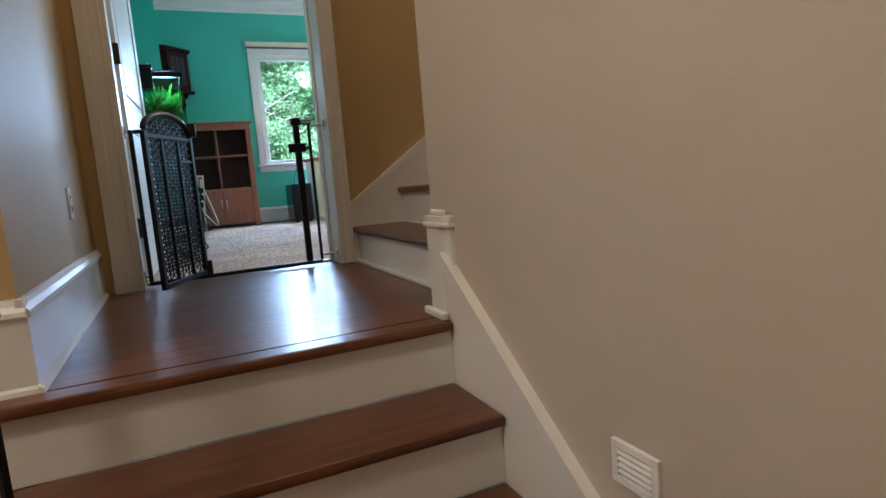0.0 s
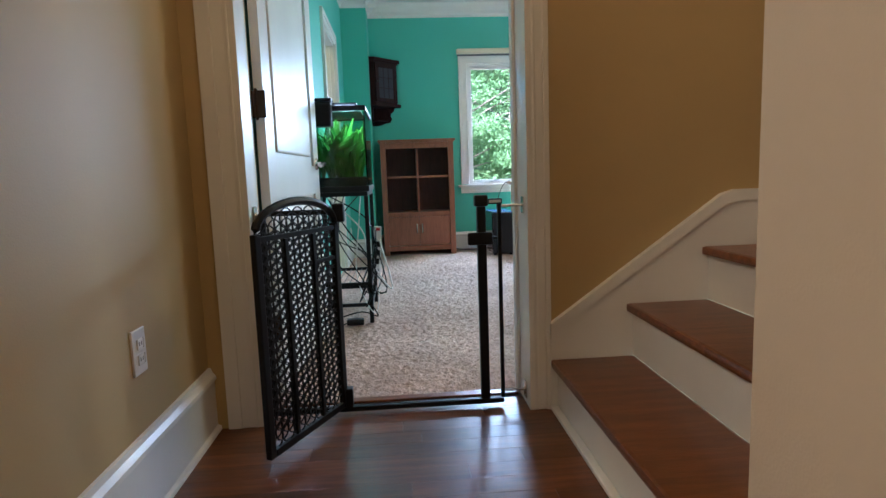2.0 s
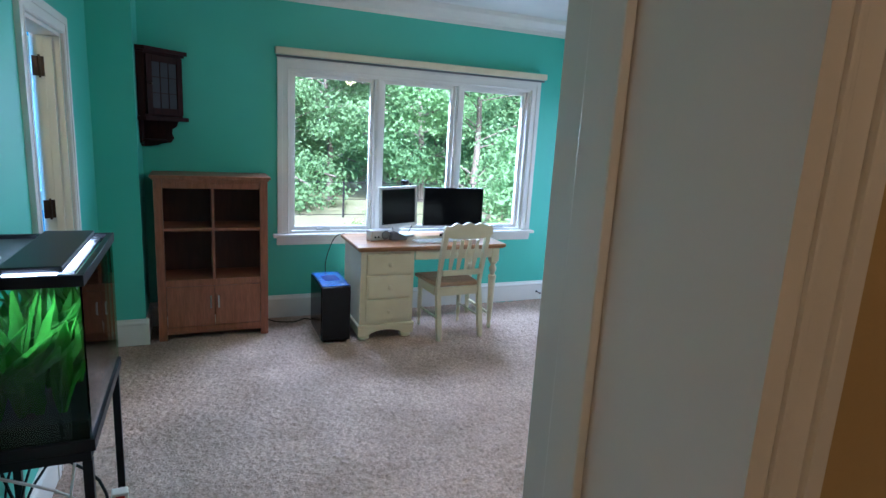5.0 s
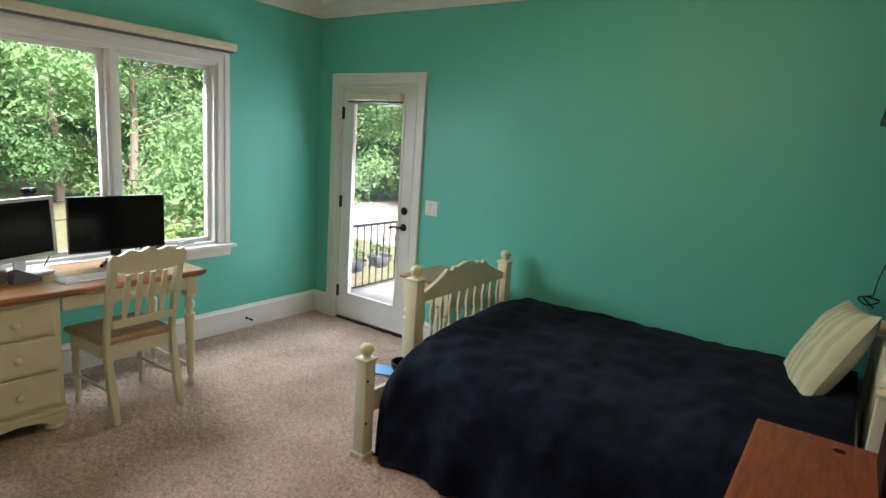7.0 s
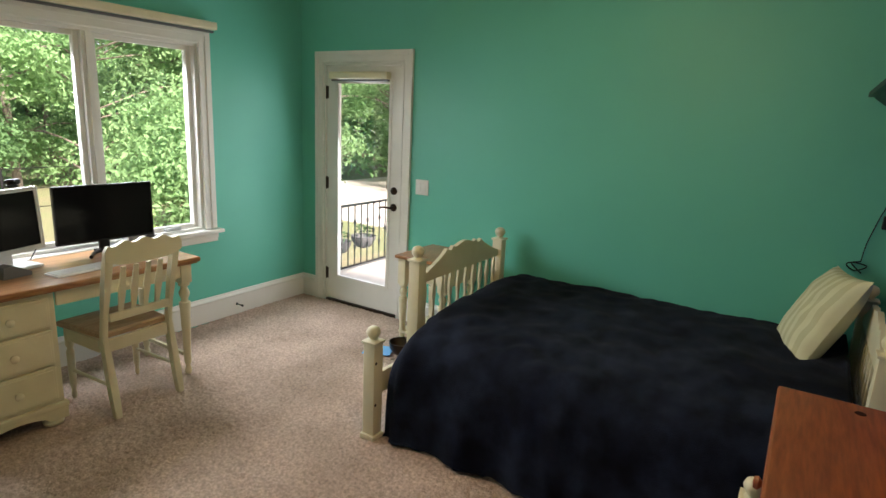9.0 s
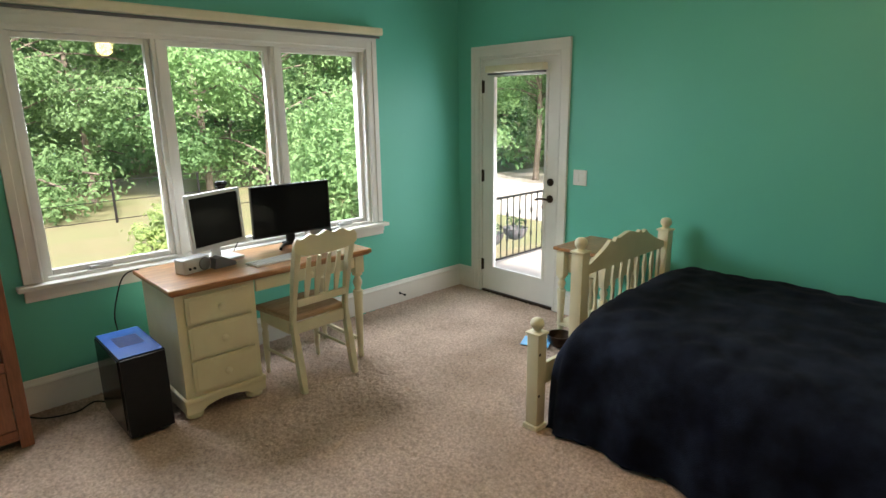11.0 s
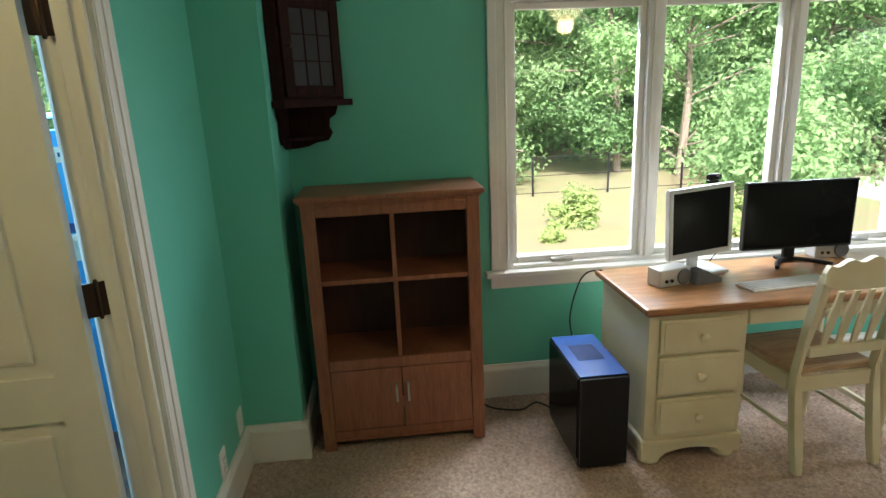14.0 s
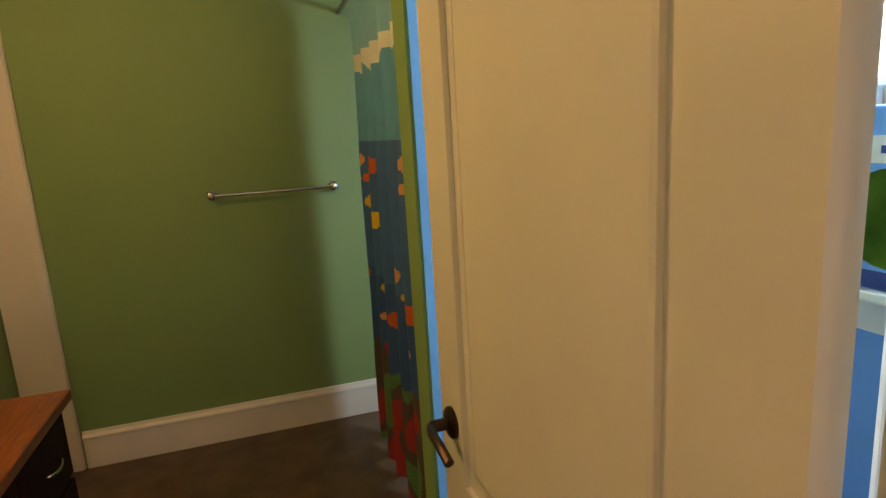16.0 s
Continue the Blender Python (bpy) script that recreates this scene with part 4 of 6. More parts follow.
def webcam():
    t = thing("webcam", "small black webcam clipped onto the silver monitor", "webcam")
    m = pose(2.225, 7.215, DZ + 0.4405, 0, 0, 12)
    boxpart("clip", (-0.025, 0.025, 0.0, 0.03, -0.004, 0.008), BLACKP, t, 0.003, "", m)
    bm = bmesh.new()
    lathe(bm, [(0.012, -0.035), (0.016, -0.025), (0.016, 0.025), (0.012, 0.035)], 12, m @ pose(0, 0.006, 0.024, 0, 90, 0))
    lathe(bm, [(0.008, 0), (0.008, 0.012), (0.005, 0.014)], 12, m @ pose(0, -0.008, 0.024, 90, 0, 0))
    part("body", bm, BLACKP, t, smooth=True)


webcam()


def speaker(m):
    t = thing("desk_speaker", "small silver desktop speaker with a round grille", "speaker", "desktop speakers", m)
    bm = bmesh.new()
    box(bm, -0.085, 0.085, -0.045, 0.045, 0.0, 0.085, 0.010)
    part("body", bm, SILVER, t)
    bm = bmesh.new()
    lathe(bm, [(0.036, 0.0), (0.038, 0.004), (0.034, 0.009), (0.0, 0.006)], 20, pose(0.046, -0.0452, 0.043, 90, 0, 0))
    part("grille", bm, GREYP, t, smooth=True)
    for k in (-0.05, -0.02):
        bm = bmesh.new()
        lathe(bm, [(0.008, 0), (0.008, 0.006), (0.0, 0.007)], 10, pose(k, -0.0452, 0.03, 90, 0, 0))
        part("dial", bm, BLACKP, t)
    return t


speaker(pose(1.965, 7.10, DZ, 0, 0, 14))
speaker(pose(2.94, 7.345, DZ, 0, 0, -6))


def desk_stand():
    t = thing("charging_dock", "small grey wedge dock lying on the desk", "dock")
    bm = bmesh.new()
    prism(bm, [(-0.07, 0), (0.07, 0), (0.07, 0.02), (-0.02, 0.065), (-0.06, 0.06)], 0.07, pose(2.14, 7.06, DZ, 0, 0, 10))
    part("body", bm, GREYP, t)


desk_stand()


def keyboard():
    t = thing("keyboard", "flat white keyboard lying on the desk", "keyboard", m=pose(2.46, 6.98, DZ, 0, 0, 6))
    boxpart("body", (-0.215, 0.215, -0.06, 0.06, 0.0, 0.010), WHITEP, t, 0.003)
    bm = bmesh.new()
    for r in range(5):
        for c in range(17):
            box(bm, -0.207 + 0.0245 * c, -0.186 + 0.0245 * c, -0.053 + 0.0215 * r, -0.036 + 0.0215 * r, 0.0105, 0.0135)
    part("keys", bm, SILVER, t)


keyboard()
bm = bmesh.new()
box(bm, -0.05, 0.07, -0.04, 0.04, 0.0, 0.004, 0.001, pose(2.78, 7.04, DZ, 0, 0, -8))
solid("note_paper", bm, WHITEP, "small white paper lying on the desk", "paper")


def cable(name, pts, r=0.0035, mat=None, label="thin black cable"):
    bm = bmesh.new()
    tube(bm, smooth_curve(pts, 6), r, 6)
    return solid(name, bm, mat or BLACKP, label, "cable", "", True)


cable("power_cable", [(1.60, 7.28, 0.36), (1.60, 7.40, 0.50), (1.66, 7.46, 0.66), (1.70, 7.43, 0.74), (1.75, 7.36, 0.77)], 0.004, None, "black cable looping from computer to desk")
cable("floor_cable", [(1.12, 7.53, 0.012), (1.20, 7.44, 0.008), (1.34, 7.40, 0.008), (1.44, 7.46, 0.008), (1.50, 7.33, 0.03)], 0.005, None, "black cable lying on carpet beside baseboard")
cable("desk_cable", [(2.30, 7.35, 0.70), (2.38, 7.33, 0.60), (2.55, 7.34, 0.63), (2.68, 7.35, 0.56), (2.80, 7.34, 0.66)], 0.004, None, "black cables hanging under the desk")
cable("monitor_cable", [(2.36, 7.33, DZ + 0.10), (2.345, 7.36, DZ + 0.05), (2.33, 7.38, DZ + 0.006)], 0.003, None, "thin black cable behind the monitors")


# ---- bed corner ----
def bed_post(parent, x, y, H, name="post"):
    bm = bmesh.new()
    box(bm, x - 0.036, x + 0.036, y - 0.036, y + 0.036, 0.03, H - 0.085, 0.006)
    box(bm, x - 0.046, x + 0.046, y - 0.046, y + 0.046, 0.0, 0.0295, 0.006)
    box(bm, x - 0.044, x + 0.044, y - 0.044, y + 0.044, H - 0.0845, H - 0.072, 0.004)
    lathe(bm, [(0.030, H - 0.0715), (0.020, H - 0.064), (0.022, H - 0.058), (0.034, H - 0.042), (0.037, H - 0.026), (0.030, H - 0.008), (0.016, H), (0.0, H + 0.001)], 16, pose(x, y, 0))
    return part(name, bm, CREAM, parent, smooth=True)


def bed():
    t = thing("bed", "cream painted twin bed with a scalloped spindle footboard", "bed")
    xa, xb, yf, yh = 3.475, 4.475, 5.52, 3.40
    for x, y in ((xa, yf), (xb, yf), (xa, yh), (xb, yh)):
        bed_post(t, x, y, 0.955 if x == xa else 0.925)
    for y, n in ((yf, "footboard_rail"), (yh, "headboard_rail")):
        k, top, bot = 40, [], []
        for i in range(k + 1):
            u = -1 + 2 * i / k
            x = (xa + xb) / 2 + u * ((xb - xa) / 2 - 0.037)
            a = abs(u)
            z = 0.765 + (0.125 if a < 0.30 else 0.125 - 0.025 * math.sin((a - 0.30) / 0.14 * math.pi) if a < 0.44 else 0.125 - 0.125 * ((a - 0.44) / 0.56) ** 0.7)
            z += 0.012 * math.cos(a / 0.30 * math.pi) if a < 0.30 else 0
            top.append((x, z + 0.012))
            bot.append((x, 0.735))
        bm = bmesh.new()
        prism(bm, top + bot[::-1], 0.024, pose(0, y - 0.012, 0))
        part(n, bm, CREAM, t)
        boxpart("lower_rail", (xa + 0.037, xb - 0.037, y - 0.012, y + 0.012, 0.40, 0.47), CREAM, t, 0.004)
        for i in range(10):
            x = xa + 0.075 + (xb - xa - 0.15) * i / 9
            left, right = [], []
            for j in range(9):
                z = 0.471 + 0.263 * j / 8
                hw = 0.013 + 0.006 * math.cos(j / 8 * math.pi * 3)
                left.append((x - hw, z))
                right.append((x + hw, z))
            bm = bmesh.new()
            prism(bm, left + right[::-1], 0.014, pose(0, y - 0.007, 0))
            part("spindle", bm, CREAM, t)
    for x in (xa - 0.014, xb - 0.014):
        boxpart("side_rail", (x, x + 0.028, yh + 0.037, yf - 0.037, 0.26, 0.40), CREAM, t, 0.004)
    boxpart("mattress", (xa + 0.02, xb - 0.02, yh + 0.04, yf - 0.12, 0.36, 0.545), WHITEP, t, 0.03)
    # pulled-out trundle in front
    tr = thing("trundle_bed", "cream trundle bed frame pulled out under the blanket", "bed")
    bed_post(tr, 3.055, yf - 0.035, 0.615)
    bed_post(tr, 3.055, 3.745, 0.46)
    for z in (0.20, 0.43):
        bm = bmesh.new()
        lathe(bm, [(0.008, 0), (0.008, 0.002), (0, 0.003)], 10, pose(3.045 - 0.012, yf - 0.0715, z, 90, 0, 0))
        part("screw_cap", bm, BRONZE, tr)
    boxpart("end_rail", (3.082, 3.43, yf - 0.032, yf - 0.008, 0.22, 0.34), CREAM, tr, 0.004)
    boxpart("mattress", (3.20, 3.45, 3.84, yf - 0.16, 0.20, 0.44), WHITEP, tr, 0.03)


bed()


def blanket():
    prof = [(3.085, 0.015), (3.092, 0.12), (3.105, 0.25), (3.125, 0.37), (3.16, 0.46), (3.22, 0.525), (3.32, 0.565), (3.45, 0.59), (3.65, 0.612), (3.9, 0.622), (4.2, 0.628), (4.40, 0.626), (4.52, 0.618), (4.565, 0.58), (4.575, 0.50)]
    dense = smooth_curve([(x, 0, z) for x, z in prof], 6)
    ys = [3.46 + 1.985 * k / 110 for k in range(111)]
    verts, faces = [], []
    n = len(dense)
    for j, y in enumerate(ys):
        for i, p in enumerate(dense):
            s = i / (n - 1)
            hang = max(0.0, 1 - s / 0.36)
            fold = math.sin(y * 13 + 1.3 * math.sin(y * 5)) * 0.028 * hang ** 0.8 + math.sin(y * 31 + 2 * math.sin(y * 7)) * 0.008 * hang
            w = noise.noise(Vector((p.x * 3.2, y * 2.6, 0.3))) * 0.020 + noise.noise(Vector((p.x * 9 + y * 3, y * 9 - p.x * 4, 1.7))) * 0.011 + abs(noise.noise(Vector((p.x * 5 - y * 2, y * 6 + p.x * 5, 4.2)))) * 0.020
            x = p.x - fold * 0.8 - 0.02 * hang + (0.03 if y > 5.38 else 0) * hang
            z = p.z + w * (1 - hang) - 0.004
            end = max(0.0, (y - 5.34) / 0.105)
            z -= 0.11 * end ** 2 * (1 - hang) * (1.0 if p.x < 3.47 else 0.55)
            z = max(z, 0.008 + 0.012 * (1 + math.sin(y * 17)) * hang)
            verts.append((x, y - 0.02 * hang * end, z))
    for j in range(len(ys) - 1):
        for i in range(n - 1):
            a = j * n + i
            faces.append((a, a + 1, a + n + 1, a + n))
    # the drop at the foot end
    last = (len(ys) - 1) * n
    prev = list(range(last, last + n))
    for k in range(1, 6):
        row = []
        for i in range(n):
            x, y, z = verts[last + i]
            row.append(len(verts))
            verts.append((x, y + 0.012 * math.sin(k * 0.6) + 0.008 * math.sin(x * 40), max(0.012, z - 0.05 * k * (1.6 if x < 3.45 else 0.9))))
        for i in range(n - 1):
            faces.append((prev[i], prev[i + 1], row[i + 1], row[i]))
        prev = row
    me = bpy.data.meshes.new("blanket")
    me.from_pydata([tuple(v) for v in verts], [], faces)
    me.materials.append(NAVY)
    for f in me.polygons:
        f.use_smooth = True
    ob = tagged(new("blanket", me), "dark navy fleece blanket spread rumpled over the bed", "blanket")
    sd = ob.modifiers.new("thickness", "SOLIDIFY")
    sd.thickness, sd.offset = 0.012, -1


blanket()


def pillow(m, w, h, d, label, stripes=True):
    nu, nv = 40, 28
    verts, faces, mats = [], [], []
    for side in (1, -1):
        base = len(verts)
        for j in range(nv + 1):
            for i in range(nu + 1):
                u, v = -1 + 2 * i / nu, -1 + 2 * j / nv
                t = max(0.0, (1 - abs(u) ** 2.6) * (1 - abs(v) ** 2.6)) ** 0.5
                px = u * w / 2 * (1 - 0.06 * (1 - v * v)) 
                pz = v * h / 2 * (1 - 0.07 * (1 - u * u))
                wr = noise.noise(Vector((u * 3, v * 3, side))) * 0.012
                verts.append(tuple(m @ Vector((px, side * (d / 2 * t + wr * t), pz))))
        for j in range(nv):
            for i in range(nu):
                a = base + j * (nu + 1) + i
                q = (a, a + 1, a + nu + 2, a + nu + 1)
                faces.append(q if side < 0 else q[::-1])
                mats.append(1 if stripes and (i // 3) % 2 else 0)
    me = bpy.data.meshes.new("pillow")
    me.from_pydata(verts, [], faces)
    me.materials.append(PILLOW)
    me.materials.append(PILLOW2)
    for f, k in zip(me.polygons, mats):
        f.use_smooth, f.material_index = True, k
    return tagged(new("pillow", me), label, "pillow")


pillow(pose(4.27, 3.61, 0.765, 27, 4, 14), 0.50, 0.54, 0.19, "pale cream striped pillow leaning at the bed head")


def nightstand():
    t = thing("nightstand", "cream nightstand with a brown wooden top", "nightstand")
    x0, x1, y0, y1, H = 4.075, 4.555, 5.70, 6.135, 0.70
    boxpart("tabletop", (x0, x1, y0, y1, H - 0.024, H), PINE, t, 0.007)
    for x in (x0 + 0.05, x1 - 0.05):
        for y in (y0 + 0.05, y1 - 0.05):
            turned_leg(t, x, y, H - 0.0245, 0.19, 0.9)
    boxpart("body", (x0 + 0.082, x1 - 0.082, y0 + 0.03, y1 - 0.03, H - 0.19, H - 0.0245), CREAM, t, 0.002)
    d = boxpart("drawer", (x0 + 0.055, x0 + 0.0815, y0 + 0.09, y1 - 0.09, H - 0.165, H - 0.045), CREAM, t, 0.005)
    bm = bmesh.new()
    lathe(bm, [(0.010, 0), (0.009, 0.01), (0.018, 0.018), (0.015, 0.028), (0, 0.03)], 14, pose(x0 + 0.055, (y0 + y1) / 2, H - 0.105, 0, -90, 0))
    part("knob", bm, CREAM, d, smooth=True)
    boxpart("shelf", (x0 + 0.03, x1 - 0.03, y0 + 0.03, y1 - 0.03, 0.12, 0.14), CREAM, t, 0.003)


nightstand()


def dresser():
    t = thing("dresser", "red-brown pine dresser with a bare top", "dresser")
    x0, x1, y0, y1, H = 1.62, 2.765, 3.315, 3.735, 0.94
    boxpart("top", (x0, x1, y0, y1, H - 0.028, H), REDPINE, t, 0.008)
    boxpart("body", (x0 + 0.02, x1 - 0.02, y0 + 0.005, y1 - 0.03, 0.08, H - 0.0285), REDPINE, t, 0.004)
    boxpart("plinth", (x0 + 0.015, x1 - 0.015, y0 + 0.005, y1 - 0.022, 0.0, 0.0795), REDPINE, t, 0.006)
    mid = (x0 + x1) / 2
    for a, b in ((x0 + 0.035, mid - 0.01), (mid + 0.01, x1 - 0.035)):
        for z in (0.10, 0.375, 0.65):
            d = boxpart("drawer", (a, b, y1 - 0.0295, y1 - 0.012, z, z + 0.255), REDPINE, t, 0.005)
            bm = bmesh.new()
            lathe(bm, [(0.010, 0), (0.009, 0.01), (0.018, 0.018), (0.015, 0.028), (0, 0.03)], 14, pose((a + b) / 2, y1 - 0.012, z + 0.13, -90, 0, 0))
            part("knob", bm, REDPINE, d, smooth=True)
    bm = bmesh.new()
    lathe(bm, [(0.014, 0), (0.012, 0.0012), (0, 0.0013)], 12, pose(2.70, 3.54, H))
    part("wood_knot", bm, MAHOG, t)
    c = thing("storage_chest", "dark wooden chest standing on the dresser", "chest")
    boxpart("body", (2.50, 2.70, 3.325, 3.465, H, H + 0.20), MAHOG, c, 0.006)
    boxpart("lid", (2.49, 2.71, 3.318, 3.475, H + 0.2005, H + 0.225), MAHOG, c, 0.006)
    b = thing("small_box", "small cream cardboard box on the dark chest", "box")
    boxpart("body", (2.60, 2.69, 3.36, 3.45, H + 0.2255, H + 0.265), CREAM, b, 0.004)


dresser()


def wall_shelf():
    t = thing("wall_shelf", "black moulded wall shelf hung on the blue wall", "shelf")
    bm = bmesh.new()
    box(bm, 3.55, 4.50, 3.302, 3.575, 1.85, 1.875, 0.004)
    part("board", bm, BLACK, t)
    prof = [(0, 1.78), (0.16, 1.78), (0.175, 1.795), (0.20, 1.81), (0.235, 1.835), (0.25, 1.849), (0, 1.849)]
    bm = bmesh.new()
    ends = []
    for x in (3.57, 4.48):
        ends.append([bm.verts.new((x, 3.302 + d, z)) for d, z in prof])
    k = len(prof)
    for i in range(k):
        bm.faces.new((ends[0][i], ends[0][(i + 1) % k], ends[1][(i + 1) % k], ends[1][i]))
    bm.faces.new(ends[0][::-1])
    bm.faces.new(ends[1])
    part("moulding", bm, BLACK, t)
    o = thing("shelf_ornament", "small dark lantern standing on the shelf", "ornament")
    bm = bmesh.new()
    lathe(bm, [(0.07, 1.875), (0.07, 1.89), (0.045, 1.9), (0.05, 1.98), (0.02, 2.02), (0.012, 2.06), (0, 2.065)], 12, pose(4.30, 3.42, 0))
    part("body", bm, BLACK, o, smooth=True)


wall_shelf()
cable("shelf_cable", [(4.56, 3.42, 1.86), (4.585, 3.42, 1.6), (4.59, 3.40, 1.35), (4.588, 3.42, 1.25), (4.585, 3.45, 1.12), (4.58, 3.46, 1.02)], 0.003, None, "thin black cable hanging down the wall")
bm = bmesh.new()
box(bm, 4.565, 4.595, 3.375, 3.405, 1.20, 1.27, 0.006)
solid("inline_switch", bm, BLACKP, "small black inline switch on the hanging cable", "switch")
cable("coiled_cable", [(4.58, 3.46, 1.02), (4.575, 3.52, 1.0), (4.57, 3.48, 0.97), (4.575, 3.43, 1.0), (4.57, 3.50, 1.01), (4.57, 3.45, 0.96)], 0.004, None, "black cable bunched against the wall")

# things on the carpet by the bed
bm = bmesh.new()
box(bm, -0.08, 0.08, -0.10, 0.10, 0.004, 0.010, 0.001, pose(3.96, 6.17, 0, 0, 0, 25))
solid("blue_leaflet", bm, DAY_PRINT_BLUE, "bright blue leaflet lying on the carpet", "leaflet")
bm = bmesh.new()
lathe(bm, [(0.05, 0.004), (0.08, 0.04), (0.09, 0.09), (0.084, 0.09), (0.07, 0.04), (0.04, 0.010)], 18, pose(4.03, 6.02, 0))
solid("small_basket", bm, BRONZE, "small dark woven bowl beside the nightstand", "basket", smooth=True)


# ---- wall fittings ----
def plate(name, m, w, h, label, kind):
    """Local +y points out of the wall."""
    t = thing(name, label, "outlet" if kind == "outlet" else "switch", m=m)
    boxpart("cover_plate", (-w / 2, w / 2, -0.001, 0.006, -h / 2, h / 2), WHITEP, t, 0.003)
    if kind == "outlet":
        for s in (-1, 1):
            o = boxpart("socket", (-0.017, 0.017, 0.0062, 0.009, s * 0.020 - 0.014, s * 0.020 + 0.014), WHITEP, t, 0.004)
            for dx in (-0.006, 0.006):
                boxpart("slot", (dx - 0.001, dx + 0.001, 0.0091, 0.0096, s * 0.020 - 0.004, s * 0.020 + 0.006), BLACKP, o)
    else:
        for k in range(kind):
            x = (k - (kind - 1) / 2) * 0.046
            boxpart("rocker", (x - 0.016, x + 0.016, 0.0062, 0.011, -0.033, 0.033), WHITEP, t, 0.003)
    return t


plate("light_switch", pose(WX, 6.28, 1.12, 0, 0, 90), 0.118, 0.118, "white double light switch by the balcony door", 2)
plate("wall_outlet", pose(HX, 2.385, 0.43, 0, 0, -90), 0.072, 0.116, "white wall outlet in the tan hall wall", "outlet")
plate("wall_outlet", pose(LX, 6.79, 0.26, 0, 0, -90), 0.072, 0.116, "white wall outlet beside the bathroom doorway", "outlet")
plate("blank_plate", pose(LX, 7.08, 0.275, 0, 0, -90), 0.072, 0.116, "white blank wall plate near the corner", 1)


def doorstop():
    t = thing("doorstop", "black rubber-tipped doorstop on the baseboard", "doorstop")
    bm = bmesh.new()
    lathe(bm, [(0.011, 0), (0.011, 0.004), (0.005, 0.006), (0.005, 0.06), (0.009, 0.062), (0.009, 0.075), (0, 0.076)], 12, pose(3.84, WY - 0.0165, 0.085, 90, 0, 0))
    part("rod", bm, BLACK, t, smooth=True)


doorstop()


def step_light():
    t = thing("step_light", "cream louvred step light in the stair wall", "step light")
    y0, y1, z0, z1 = 0.588, 0.707, -0.186, -0.100
    bm = bmesh.new()
    for a, b, c, d in ((y0, y0 + 0.016, z0, z1), (y1 - 0.016, y1, z0, z1), (y0 + 0.016, y1 - 0.016, z0, z0 + 0.016), (y0 + 0.016, y1 - 0.016, z1 - 0.016, z1)):
        box(bm, RX - 0.010, RX + 0.001, a, b, c, d, 0.002)
    part("frame", bm, WHITEP, t)
    boxpart("backing", (RX - 0.0035, RX + 0.0, y0 + 0.0162, y1 - 0.0162, z0 + 0.0162, z1 - 0.0162), WHITEP, t)
    for k in range(5):
        z = z0 + 0.026 + 0.0125 * k
        boxpart("louvre", (-0.007, 0.0, y0 + 0.0165, y1 - 0.0165, -0.001, 0.003), WHITEP, t, 0, "", pose(RX - 0.0036, 0, z, 0, -35, 0))


step_light()


def ceiling_lamp():
    t = thing("ceiling_lamp", "frosted glass dome lamp hung below the ceiling, lit", "lamp")
    bm = bmesh.new()
    lathe(bm, [(0.07, 2.739), (0.075, 2.72), (0.03, 2.70), (0.012, 2.69), (0.012, 2.49), (0.06, 2.475), (0.06, 2.465)], 24, pose(2.60, 4.60, 0))
    part("canopy", bm, BRONZE, t, smooth=True)
    bm = bmesh.new()
    lathe(bm, [(0.17, 2.46), (0.168, 2.43), (0.14, 2.375), (0.09, 2.345), (0.02, 2.335), (0, 2.335)], 28, pose(2.60, 4.60, 0))
    part("shade", bm, LAMPGLASS, t, "glowing frosted glass dome", True)


ceiling_lamp()


